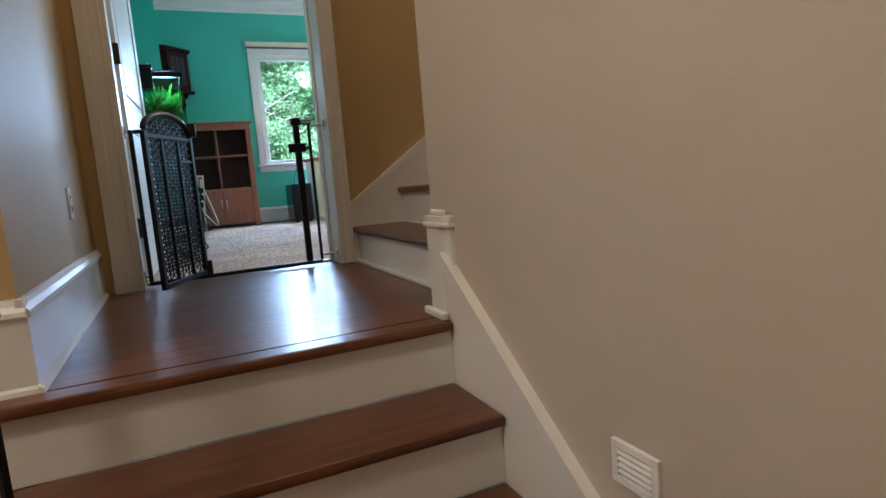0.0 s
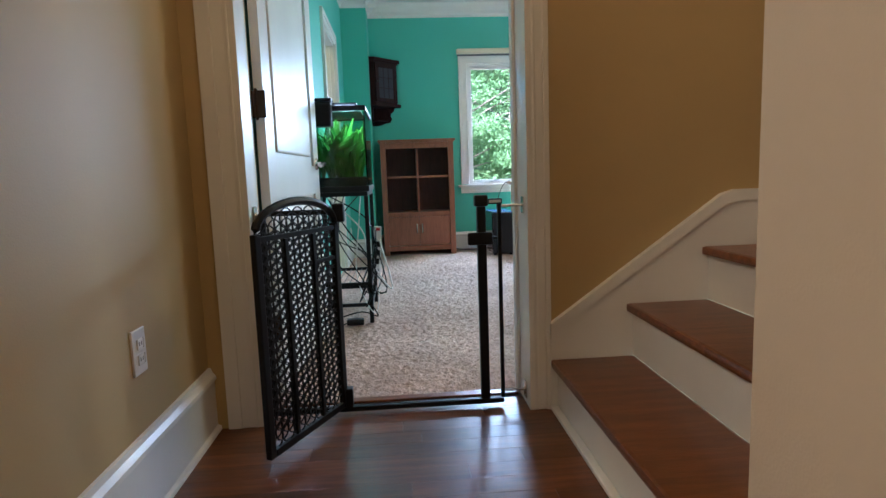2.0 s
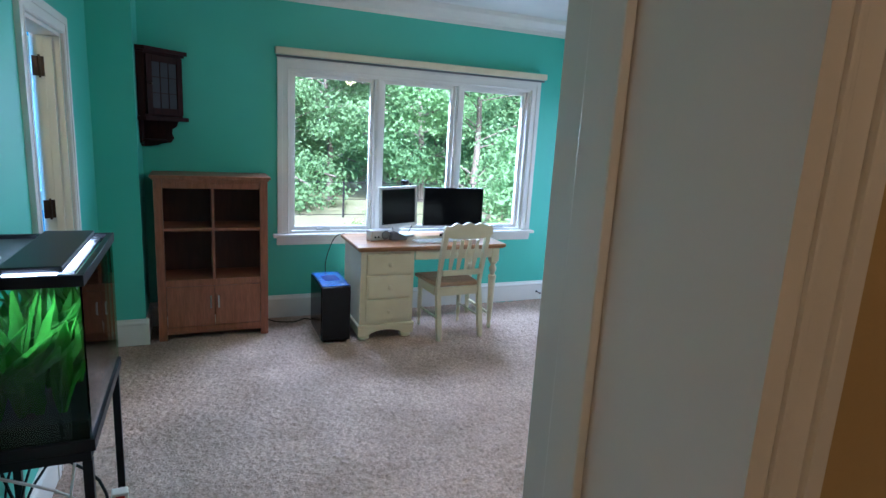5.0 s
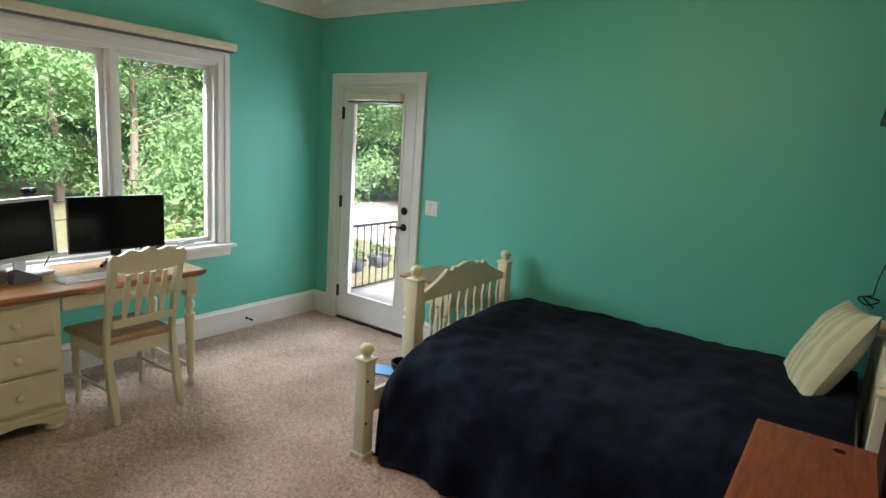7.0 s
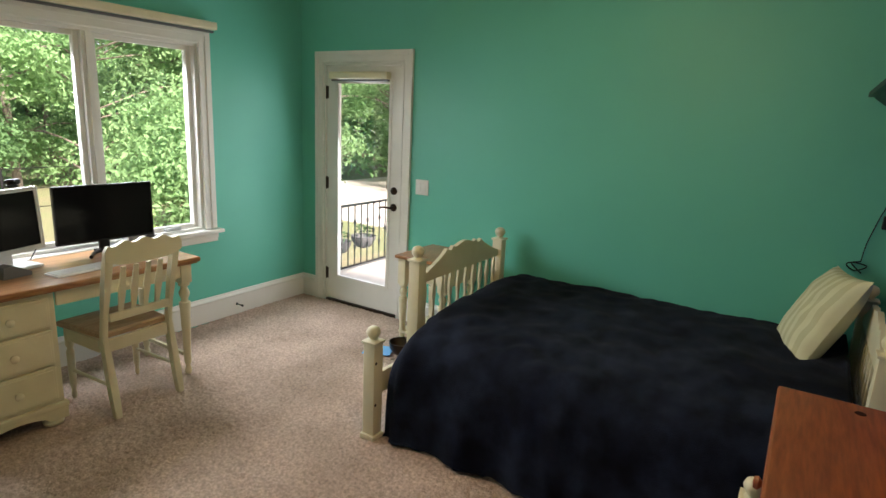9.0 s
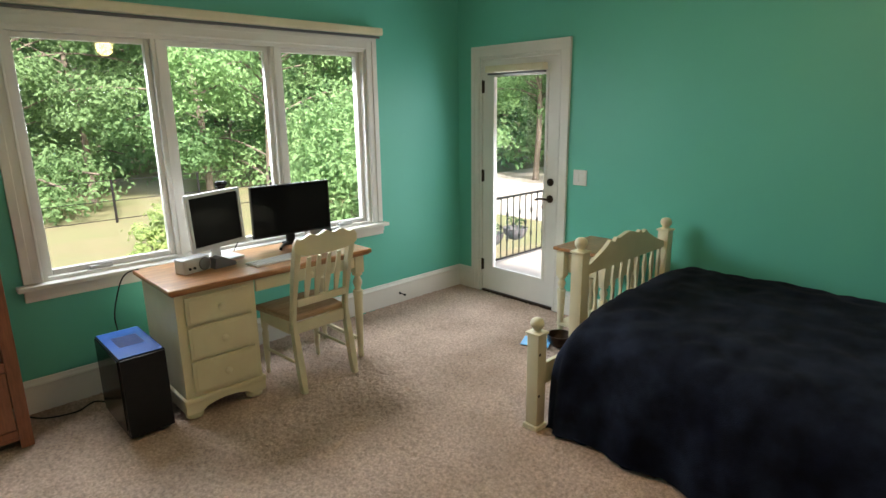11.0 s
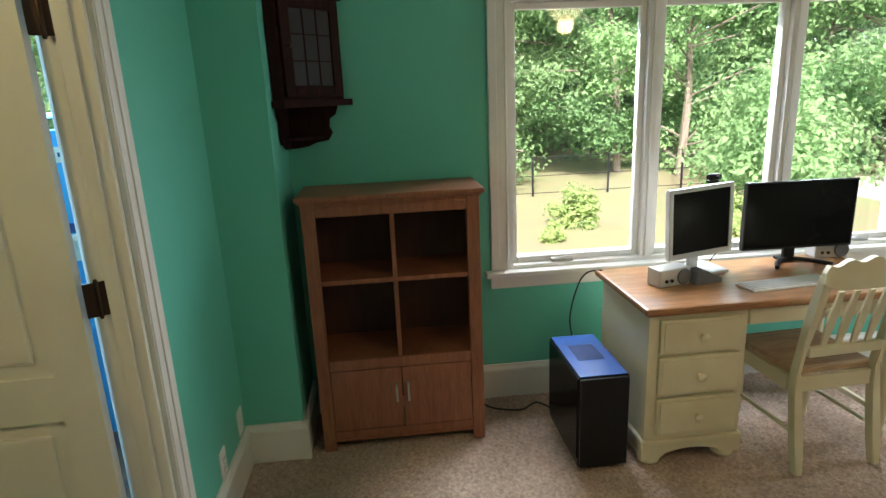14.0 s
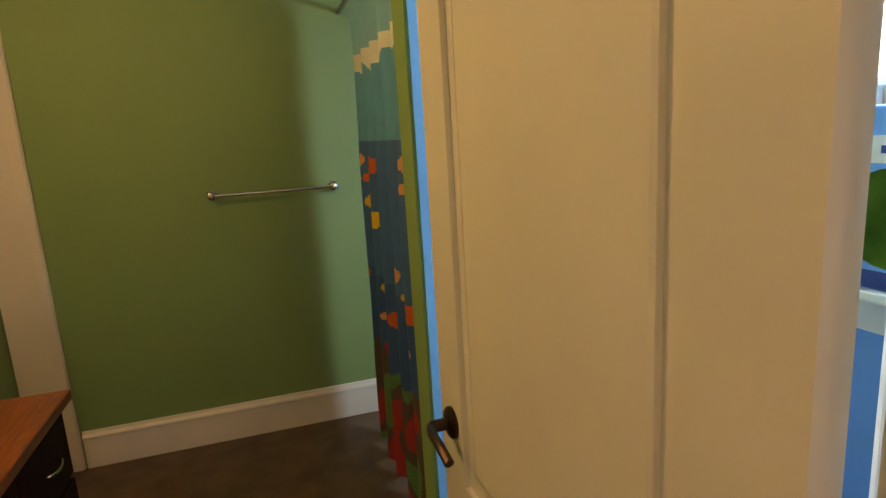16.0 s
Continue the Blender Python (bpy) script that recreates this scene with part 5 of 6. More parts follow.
# ---- aquarium by the bath wall ----
def aquarium():
    t = thing("aquarium", "planted glass aquarium with a black frame, lit", "aquarium")
    x0, x1, y0, y1, z0, z1 = -0.005, 0.338, 4.27, 4.86, 0.775, 1.235
    for a, b, c, d in ((x0, x1, y0, y0 + 0.006), (x0, x1, y1 - 0.006, y1), (x0, x0 + 0.006, y0 + 0.006, y1 - 0.006), (x1 - 0.006, x1, y0 + 0.006, y1 - 0.006)):
        g = boxpart("glass_pane", (a, b, c, d, z0 + 0.02, z1), TANKGLASS, t)
        g.visible_shadow = False
    bm = bmesh.new()
    for za, zb in ((z0, z0 + 0.032), (z1 - 0.004, z1 + 0.026)):
        for a, b, c, d in ((x0 - 0.006, x1 + 0.006, y0 - 0.006, y0 + 0.012), (x0 - 0.006, x1 + 0.006, y1 - 0.012, y1 + 0.006), (x0 - 0.006, x0 + 0.012, y0 + 0.012, y1 - 0.012), (x1 - 0.012, x1 + 0.006, y0 + 0.012, y1 - 0.012)):
            box(bm, a, b, c, d, za, zb, 0.002)
    part("rim", bm, BLACKP, t)
    boxpart("gravel", (x0 + 0.0065, x1 - 0.0065, y0 + 0.0065, y1 - 0.0065, z0 + 0.005, z0 + 0.085), BLACKP, t, 0.004, "dark gravel bed")
    boxpart("hood", (x0 + 0.012, x1 - 0.03, y0 + 0.10, y1 - 0.012, z1 + 0.005, z1 + 0.012), GREYP, t)
    bm = bmesh.new()
    box(bm, x0 + 0.16, x0 + 0.30, y0 + 0.02, y1 - 0.05, z1 + 0.027, z1 + 0.045, 0.005)
    lamp = part("light_bar", bm, BLACKP, t)
    boxpart("lamp_strip", (x0 + 0.175, x0 + 0.285, y0 + 0.012, y1 - 0.06, z1 + 0.0225, z1 + 0.0265), TANKLIGHT, lamp, 0, "glowing white lamp strip")
    rnd = random.Random(11)
    for k in range(26):
        bm = bmesh.new()
        bx, by = rnd.uniform(x0 + 0.05, x1 - 0.06), rnd.uniform(y0 + 0.05, y1 - 0.08)
        for j in range(rnd.randint(9, 14)):
            a = rnd.uniform(0, 6.28)
            L = rnd.uniform(0.16, 0.36)
            lean = rnd.uniform(0.1, 0.9)
            wv = rnd.uniform(0.010, 0.030)
            prev = None
            for s in range(6):
                f = s / 5
                r = lean * L * f * f
                c = Vector((bx + r * math.cos(a), by + r * math.sin(a), z0 + 0.085 + L * f * (1 - 0.25 * lean * f)))
                c.x, c.y, c.z = min(max(c.x, x0 + 0.02), x1 - 0.02), min(max(c.y, y0 + 0.02), y1 - 0.02), min(c.z, z1 - 0.025)
                hw = wv * math.sin(math.pi * (0.12 + 0.86 * f))
                sd = Vector((-math.sin(a), math.cos(a), 0)) * hw
                cur = (bm.verts.new(c - sd), bm.verts.new(c + sd))
                if prev:
                    bm.faces.new((prev[0], prev[1], cur[1], cur[0]))
                prev = cur
        part("water_plant", bm, WEED, t)
    bm = bmesh.new()
    lathe(bm, [(0.001, -0.03), (0.012, -0.01), (0.014, 0.005), (0.006, 0.022), (0.010, 0.034)], 8, pose(x1 - 0.07, y0 + 0.10, z0 + 0.28, 90, 0, 0))
    part("ornament", bm, material("orange_ornament", (0.75, 0.20, 0.03), 0.5), t, smooth=True)
    f = thing("aquarium_filter", "black box filter hanging on the aquarium", "filter")
    boxpart("body", (-0.01, 0.16, y0 - 0.095, y0 - 0.0065, 1.14, 1.275), BLACKP, f, 0.012)
    boxpart("lid", (-0.015, 0.165, y0 - 0.10, y0 + 0.02, 1.2755, 1.292), BLACKP, f, 0.006)
    bm = bmesh.new()
    tube(bm, [(0.03, y0 - 0.05, 1.292), (0.03, y0 - 0.05, 1.31), (0.05, y0 + 0.03, 1.315)], 0.007)
    tube(bm, [(0.13, y0 - 0.05, 1.292), (0.135, y0 - 0.03, 1.31), (0.16, y0 + 0.05, 1.30)], 0.005)
    part("hose", bm, SILVER, f, smooth=True)


aquarium()


def aquarium_stand():
    t = thing("aquarium_stand", "black metal tube stand under the aquarium", "stand")
    x0, x1, y0, y1, H = -0.005, 0.335, 4.262, 4.868, 0.774
    for x in (x0 + 0.012, x1 - 0.012):
        for y in (y0 + 0.012, y1 - 0.012):
            boxpart("leg", (x - 0.012, x + 0.012, y - 0.012, y + 0.012, 0.0, H - 0.0255), BLACK, t, 0.002)
    for za, zb in ((H - 0.025, H), (0.225, 0.245), (0.10, 0.12)):
        bm = bmesh.new()
        for a, b, c, d in ((x0, x1, y0, y0 + 0.02), (x0, x1, y1 - 0.02, y1), (x0, x0 + 0.02, y0 + 0.02, y1 - 0.02), (x1 - 0.02, x1, y0 + 0.02, y1 - 0.02)):
            box(bm, a + 0.002, b - 0.002, c + 0.002, d - 0.002, za, zb, 0.001)
        part("rail", bm, BLACK, t)
    bm = bmesh.new()
    for k in range(9):
        x = x0 + 0.03 + k * (x1 - x0 - 0.06) / 8
        tube(bm, [(x, y0 + 0.01, 0.235), (x, y1 - 0.01, 0.235)], 0.003, 6)
    part("wire_shelf", bm, BLACK, t)


aquarium_stand()


def power_strip():
    t = thing("power_strip", "white power strip hung on the stand leg", "power strip")
    m = pose(0.365, 4.40, 0.40, 0, 4, 8)
    boxpart("body", (-0.022, 0.022, -0.018, 0.018, -0.16, 0.16), WHITEP, t, 0.004, "", m)
    for k in range(5):
        z = -0.12 + 0.052 * k
        boxpart("socket", (-0.016, 0.016, -0.0215, -0.0185, z, z + 0.034), BLACKP if k in (1, 2, 3) else WHITEP, t, 0.002, "", m)
    boxpart("switch", (-0.012, 0.012, -0.0225, -0.0185, 0.135, 0.152), material("red_switch", (0.6, 0.03, 0.02), 0.4), t, 0.002, "red rocker switch", m)


power_strip()
rnd = random.Random(21)
for k in range(9):
    a = (rnd.uniform(0.02, 0.30), rnd.uniform(4.24, 4.5), rnd.uniform(0.74, 0.80))
    b = (rnd.uniform(0.05, 0.33), rnd.uniform(4.2, 4.45), rnd.uniform(0.50, 0.62))
    c = (rnd.uniform(0.10, 0.42), rnd.uniform(4.2, 4.40), rnd.uniform(0.20, 0.40))
    d = (rnd.uniform(0.25, 0.46), rnd.uniform(4.2, 4.36), rnd.uniform(0.06, 0.2))
    e = (0.365 + rnd.uniform(-0.02, 0.02), 4.375, 0.30 + 0.03 * k)
    cable("tank_cable", [a, b, c, d, e], 0.0035 if k % 3 else 0.0045, WHITEP if k in (2, 6) else BLACKP, "white cable looping under the aquarium" if k in (2, 6) else "black cable looping under the aquarium")
bm = bmesh.new()
box(bm, 0.18, 0.28, 4.20, 4.25, 0.004, 0.038, 0.008)
solid("power_adapter", bm, BLACKP, "black power adapter lying on the carpet", "adapter")
cable("adapter_cable", [(0.19, 4.22, 0.02), (0.12, 4.16, 0.008), (0.10, 4.28, 0.02), (0.26, 4.30, 0.06), (0.36, 4.22, 0.05), (0.33, 4.20, 0.12)], 0.0035, None, "black cable coiled on the carpet")


# ---- safety gate in the hall doorway ----
def safety_gate():
    t = thing("safety_gate", "black metal safety gate standing open in the doorway", "gate")
    Y = 2.935

    def bar(name, dims, bevel=0.004):
        return boxpart(name, dims, BLACK, t, bevel)
    bar("bottom_bar", (0.035, 0.872, Y - 0.012, Y + 0.012, 0.012, 0.030))
    bar("frame_post", (0.035, 0.055, Y - 0.010, Y + 0.010, 0.0305, 0.745))
    bar("frame_post", (0.788, 0.820, Y - 0.014, Y + 0.014, 0.0305, 0.735))
    bar("frame_post", (0.862, 0.876, Y - 0.008, Y + 0.008, 0.0305, 0.745))
    bar("top_bar", (0.0555, 0.30, Y - 0.010, Y + 0.010, 0.728, 0.746))
    bar("latch_head", (0.780, 0.828, Y - 0.022, Y + 0.018, 0.7355, 0.775), 0.006)
    bar("top_bar", (0.8285, 0.880, Y - 0.010, Y + 0.010, 0.742, 0.762))
    boxpart("brand_strip", (0.832, 0.874, Y - 0.0125, Y - 0.0105, 0.747, 0.757), SILVER, t)
    bar("latch_box", (0.752, 0.842, Y - 0.026, Y - 0.0145, 0.600, 0.645), 0.008)
    bar("latch_arm", (0.8425, 0.8615, Y - 0.010, Y + 0.006, 0.615, 0.628))
    bar("hinge_block", (0.285, 0.325, Y - 0.020, Y + 0.020, 0.70, 0.765), 0.006)
    bar("hinge_block", (0.285, 0.322, Y - 0.020, Y + 0.020, 0.0305, 0.10), 0.006)
    for z in (0.735, 0.055):
        for xa, xb, pl in ((0.0185, 0.0345, 0.019), (0.8765, 0.9565, 0.951)):
            bm = bmesh.new()
            tube(bm, [(xa, Y, z), (xb, Y, z)], 0.005)
            part("spindle", bm, CHROME, t, smooth=True)
            boxpart("wall_cup", (pl, pl + 0.005, Y - 0.020, Y + 0.020, z - 0.030, z + 0.030), CHROME, t, 0.002)
    # the swung panel
    p0, p1 = Vector((0.295, 2.93, 0)), Vector((0.105, 2.545, 0))
    d = p1 - p0
    L = d.length
    m = pose(p0.x, p0.y, 0, 0, 0, math.degrees(math.atan2(d.y, d.x)))
    z0, zs, za = 0.035, 0.700, 0.790
    bm = bmesh.new()
    box(bm, 0.0, 0.026, -0.010, 0.010, z0, zs, 0.003, m)
    box(bm, L - 0.026, L, -0.010, 0.010, z0, zs, 0.003, m)
    box(bm, 0.026, L - 0.026, -0.010, 0.010, z0, z0 + 0.022, 0.003, m)
    box(bm, 0.026, L - 0.026, -0.008, 0.008, 0.676, 0.692, 0.003, m)
    n = 18
    arc = [(L / 2 - (L / 2 - 0.012) * math.cos(math.pi * k / n), zs - 0.005 + (za - zs) * math.sin(math.pi * k / n) ** 0.9) for k in range(n + 1)]
    tube(bm, [m @ Vector((u, 0, z)) for u, z in arc], 0.013, 8)
    frame = part("gate_leaf", bm, BLACK, t)
    for u in (L / 3, 2 * L / 3):
        boxpart("upright", (u - 0.007, u + 0.007, -0.007, 0.007, z0 + 0.0225, 0.6755), BLACK, frame, 0.002, "", m)
    boxpart("cross_bar", (0.0265, L / 3 - 0.0075, -0.006, 0.006, 0.575, 0.588), BLACK, frame, 0.002, "", m)
    bm = bmesh.new()
    r, w = 0.031, 0.0017
    cols, rows = int((L - 0.05) / (r * 1.0)), int((0.70 - 0.06) / (r * 1.0))

    def ring(u, z, rr):
        k = 14
        prev = None
        first = None
        for i in range(k + 1):
            if i == k:
                cur = first
            else:
                a = 2 * math.pi * i / k
                cs, sn = math.cos(a), math.sin(a)
                cur = [bm.verts.new(m @ Vector((u + (rr + q) * cs, y, z + (rr + q) * sn))) for q, y in ((-w, -w), (w, -w), (w, w), (-w, w))]
                first = first or cur
            if prev:
                for j in range(4):
                    bm.faces.new((prev[j], prev[(j + 1) % 4], cur[(j + 1) % 4], cur[j]))
            prev = cur
    for c in range(cols + 1):
        for q in range(rows + 4):
            u = 0.026 + r * 0.5 + (c * (L - 0.052 - r) / cols)
            z = z0 + 0.05 + r * q + (r / 2 if c % 2 else 0)
            arch = zs - 0.005 + (za - zs) * max(0, 1 - ((u - L / 2) / (L / 2)) ** 2) ** 0.5
            if z + r < arch - 0.004:
                if u - r > 0.010 and u + r < L - 0.010:
                    ring(u, z, r)
    part("lattice", bm, BLACK, frame, "black wire ring lattice")


safety_gate()


# ---- iron balusters at the foot of the stairs ----
def baluster(x, y, z0, z1, basket):
    t = thing("baluster", "twisted black iron baluster on the stairs", "baluster", "stair balusters")
    bm = bmesh.new()
    k = 40
    prev = None
    for i in range(k + 1):
        f = i / k
        z = z0 + (z1 - z0) * f
        a = 0.0 if f < 0.2 or f > 0.85 else (f - 0.2) * 20
        ring = [bm.verts.new((x + 0.0105 * math.cos(a + q * math.pi / 2), y + 0.0105 * math.sin(a + q * math.pi / 2), z)) for q in range(4)]
        if prev:
            for j in range(4):
                bm.faces.new((prev[j], prev[(j + 1) % 4], ring[(j + 1) % 4], ring[j]))
        prev = ring
    part("rod", bm, BLACK, t)
    bm = bmesh.new()
    lathe(bm, [(0.022, z0), (0.022, z0 + 0.012), (0.014, z0 + 0.03), (0.012, z0 + 0.032)], 12, pose(x, y, 0))
    part("shoe", bm, BLACK, t, smooth=True)
    if basket:
        bm = bmesh.new()
        zc = z0 + 0.42
        for q in range(4):
            pts = []
            for i in range(13):
                f = i / 12
                a = q * math.pi / 2 + f * math.pi * 1.3
                rr = 0.008 + 0.030 * math.sin(math.pi * f)
                pts.append((x + rr * math.cos(a), y + rr * math.sin(a), zc - 0.07 + 0.14 * f))
            tube(bm, pts, 0.0045, 6)
        part("basket", bm, BLACK, t, smooth=True)
    return t


for k in range(1, 6):
    y = NOSE - RUN * k + 0.10
    z = -RISE * k
    baluster(-0.185, y + 0.06, z, z + 0.93, k % 2 == 1)
    baluster(-0.185, y - 0.08, z, z + 0.85, k % 2 == 0)
bm = bmesh.new()
tube(bm, [(-0.205, NOSE - RUN * 1 + 0.22, -0.19 + 0.98), (-0.205, NOSE - RUN * 5 - 0.1, -0.95 + 0.75)], 0.028, 12)
solid("handrail", bm, OAK, "dark stained oak handrail over the balusters", "handrail", smooth=True)


# ---- bathroom ----
BX, BY0, TY = -3.04, 4.74, 6.62     # towel wall, south wall, tub front
boxsolid("bath_floor", (BX, LX - 0.12, BY0, 7.58, -0.019, -0.004), VINYL, "brown stone-look vinyl bathroom floor", "floor")
wall("bath_wall_west", "y", BX - 0.12, BX, BY0 - 0.12, 7.58, -0.02, CZ, [], GREEN, "green painted bathroom wall with a towel bar")
wall("bath_wall_south", "x", BY0 - 0.12, BY0, BX, LX - 0.12, -0.02, CZ, [], GREEN, "green painted bathroom side wall")
# The wall's blue stands for cool daylight under a warm white balance.
wall("bath_wall_north", "x", 7.58, 7.74, BX - 0.12, LX - 0.1, -0.3, CZ, [(-1.15, -0.40, 1.10, 2.15)], DAY_PRINT_BLUE, "bathroom window wall with blue daylight in its colour")
wall("bath_wall_east", "y", LX - 0.128, LX - 0.1205, BY0, 7.58, -0.004, CZ, [(5.47, 6.43, -0.004, 2.145)], GREEN, "green painted wall inside the bathroom door")
boxsolid("bath_ceiling", (BX - 0.12, LX - 0.1, BY0 - 0.12, 7.74, CZ, CZ + 0.1), CEIL, "white flat bathroom ceiling", "ceiling")
moulding("bath_baseboard", [("y", 4.97, TY - 0.02, BX, 1), ("x", BX + 0.02, -2.1, BY0, 1)], BASE, "tall white bathroom baseboard", "baseboard")
bm = bmesh.new()
box(bm, BX - 0.001, BX + 0.020, BY0 + 0.005, 4.96, 0.0, 2.15, 0.006)
box(bm, BX + 0.0205, BX + 0.028, 4.91, 4.955, 0.0, 2.15, 0.003)
solid("bath_door_trim", bm, WHITE, "white moulded door casing in the bathroom", "trim", "structure")
w = thing("window_2", "white framed bathroom window over the tub", "window")
w["kind"] = "structure"
bm = bmesh.new()
for a, b, c, d in ((-1.15, -1.105, 1.10, 2.15), (-0.445, -0.40, 1.10, 2.15), (-1.105, -0.445, 2.105, 2.15), (-1.105, -0.445, 1.10, 1.145), (-1.105, -0.445, 1.625, 1.65)):
    box(bm, a, b, 7.60, 7.70, c, d, 0.004)
part("window_frame", bm, WHITE, w)
p = boxpart("pane", (-1.105, -0.445, 7.645, 7.651, 1.145, 2.105), GLASS, w)
p.visible_shadow = False
bm = bmesh.new()
box(bm, -1.18, -0.37, 7.44, 7.60, 1.070, 1.099, 0.006)
box(bm, -1.17, -0.38, 7.562, 7.579, 0.945, 1.0695, 0.004)
part("window_sill", bm, WHITE, w)
boxsolid("bath_partition", (-1.15, -1.056, 6.265, 6.90, -0.004, CZ), GREEN, "green painted partition at the tub end", "wall")
# Added sheet: the partition side facing the window, coloured as daylit blue.
boxsolid("nook_daylight_skin", (-1.0558, -1.050, 6.272, 6.895, 0.0, CZ - 0.002), DAY_PRINT_BLUE, "thin added sheet carrying blue daylight on the partition", "wall")


def toy_package():
    t = thing("toy_package", "bright blue and green toy package on the sill", "package")
    boxpart("box", (-1.06, -0.68, 7.465, 7.540, 1.0995, 1.575), DAY_PRINT_BLUE, t, 0.006)
    boxpart("band", (-1.05, -0.69, 7.461, 7.4648, 1.43, 1.50), WHITEP, t, 0, "pale printed band")
    for k in range(5):
        boxpart("print_bar", (-1.035 + 0.07 * k, -0.99 + 0.07 * k, 7.4585, 7.4608, 1.455, 1.475), BLUE_WALL, t)
    bm = bmesh.new()
    lathe(bm, [(0.13, 0.0), (0.13, 0.003), (0.0, 0.004)], 24, pose(-0.93, 7.4648, 1.29, 90, 0, 0))
    part("green_print", bm, WEED, t, "round green print")
    boxpart("lower_band", (-1.055, -0.685, 7.4612, 7.4648, 1.105, 1.15), BLUE_WALL, t)


toy_package()


def bathtub():
    # Tub parts are blue because window daylight is painted into them.
    t = thing("bathtub", "tub under the bathroom window, blue daylight in its colour", "bathtub")
    x0, x1, y0, y1 = BX + 0.02, -1.14, TY + 0.05, 7.575
    boxpart("apron", (x0, x1, y0, y0 + 0.10, -0.003, 0.30), DAY_PRINT_BLUE, t, 0.01)
    boxpart("deck", (x0, x1, y1 - 0.14, y1, -0.003, 0.30), DAY_PRINT_BLUE, t, 0.01)
    boxpart("end_deck", (x0, x0 + 0.16, y0 + 0.1005, y1 - 0.1405, -0.003, 0.30), DAY_PRINT_BLUE, t, 0.01)
    boxpart("end_deck", (x1 - 0.16, x1, y0 + 0.1005, y1 - 0.1405, -0.003, 0.30), DAY_PRINT_BLUE, t, 0.01)
    boxpart("basin", (x0 + 0.161, x1 - 0.161, y0 + 0.101, y1 - 0.141, -0.002, 0.12), WHITEP, t, 0.01)


bathtub()
# Surround tinted blue in place of cool daylight falling on it.
boxsolid("tub_surround", (BX + 0.001, BX + 0.012, TY + 0.03, 7.579, 0.301, 2.30), DAY_PRINT_BLUE, "tub surround panel tinted with blue daylight", "wall")


def towel_bar():
    t = thing("towel_bar", "brushed nickel towel bar on the green wall", "towel bar")
    z, y0, y1 = 1.33, 5.73, 6.34
    for y in (y0, y1):
        bm = bmesh.new()
        lathe(bm, [(0.026, 0), (0.026, 0.006), (0.018, 0.012), (0.012, 0.02), (0.012, 0.05), (0.018, 0.056), (0.018, 0.076), (0.010, 0.080)], 16, pose(BX, y, z, 0, 90, 0))
        part("bracket", bm, CHROME, t, smooth=True)
    bm = bmesh.new()
    tube(bm, [(BX + 0.066, y0 + 0.018, z), (BX + 0.066, y1 - 0.018, z)], 0.008, 10)
    part("bar", bm, CHROME, t, smooth=True)


towel_bar()
bm = bmesh.new()
tube(bm, [(BX + 0.001, 6.45, 2.21), (-1.131, 6.45, 2.21)], 0.0125, 12)
solid("curtain_rod", bm, BLUEROD, "steel shower curtain rod over the tub front", "rod", smooth=True)


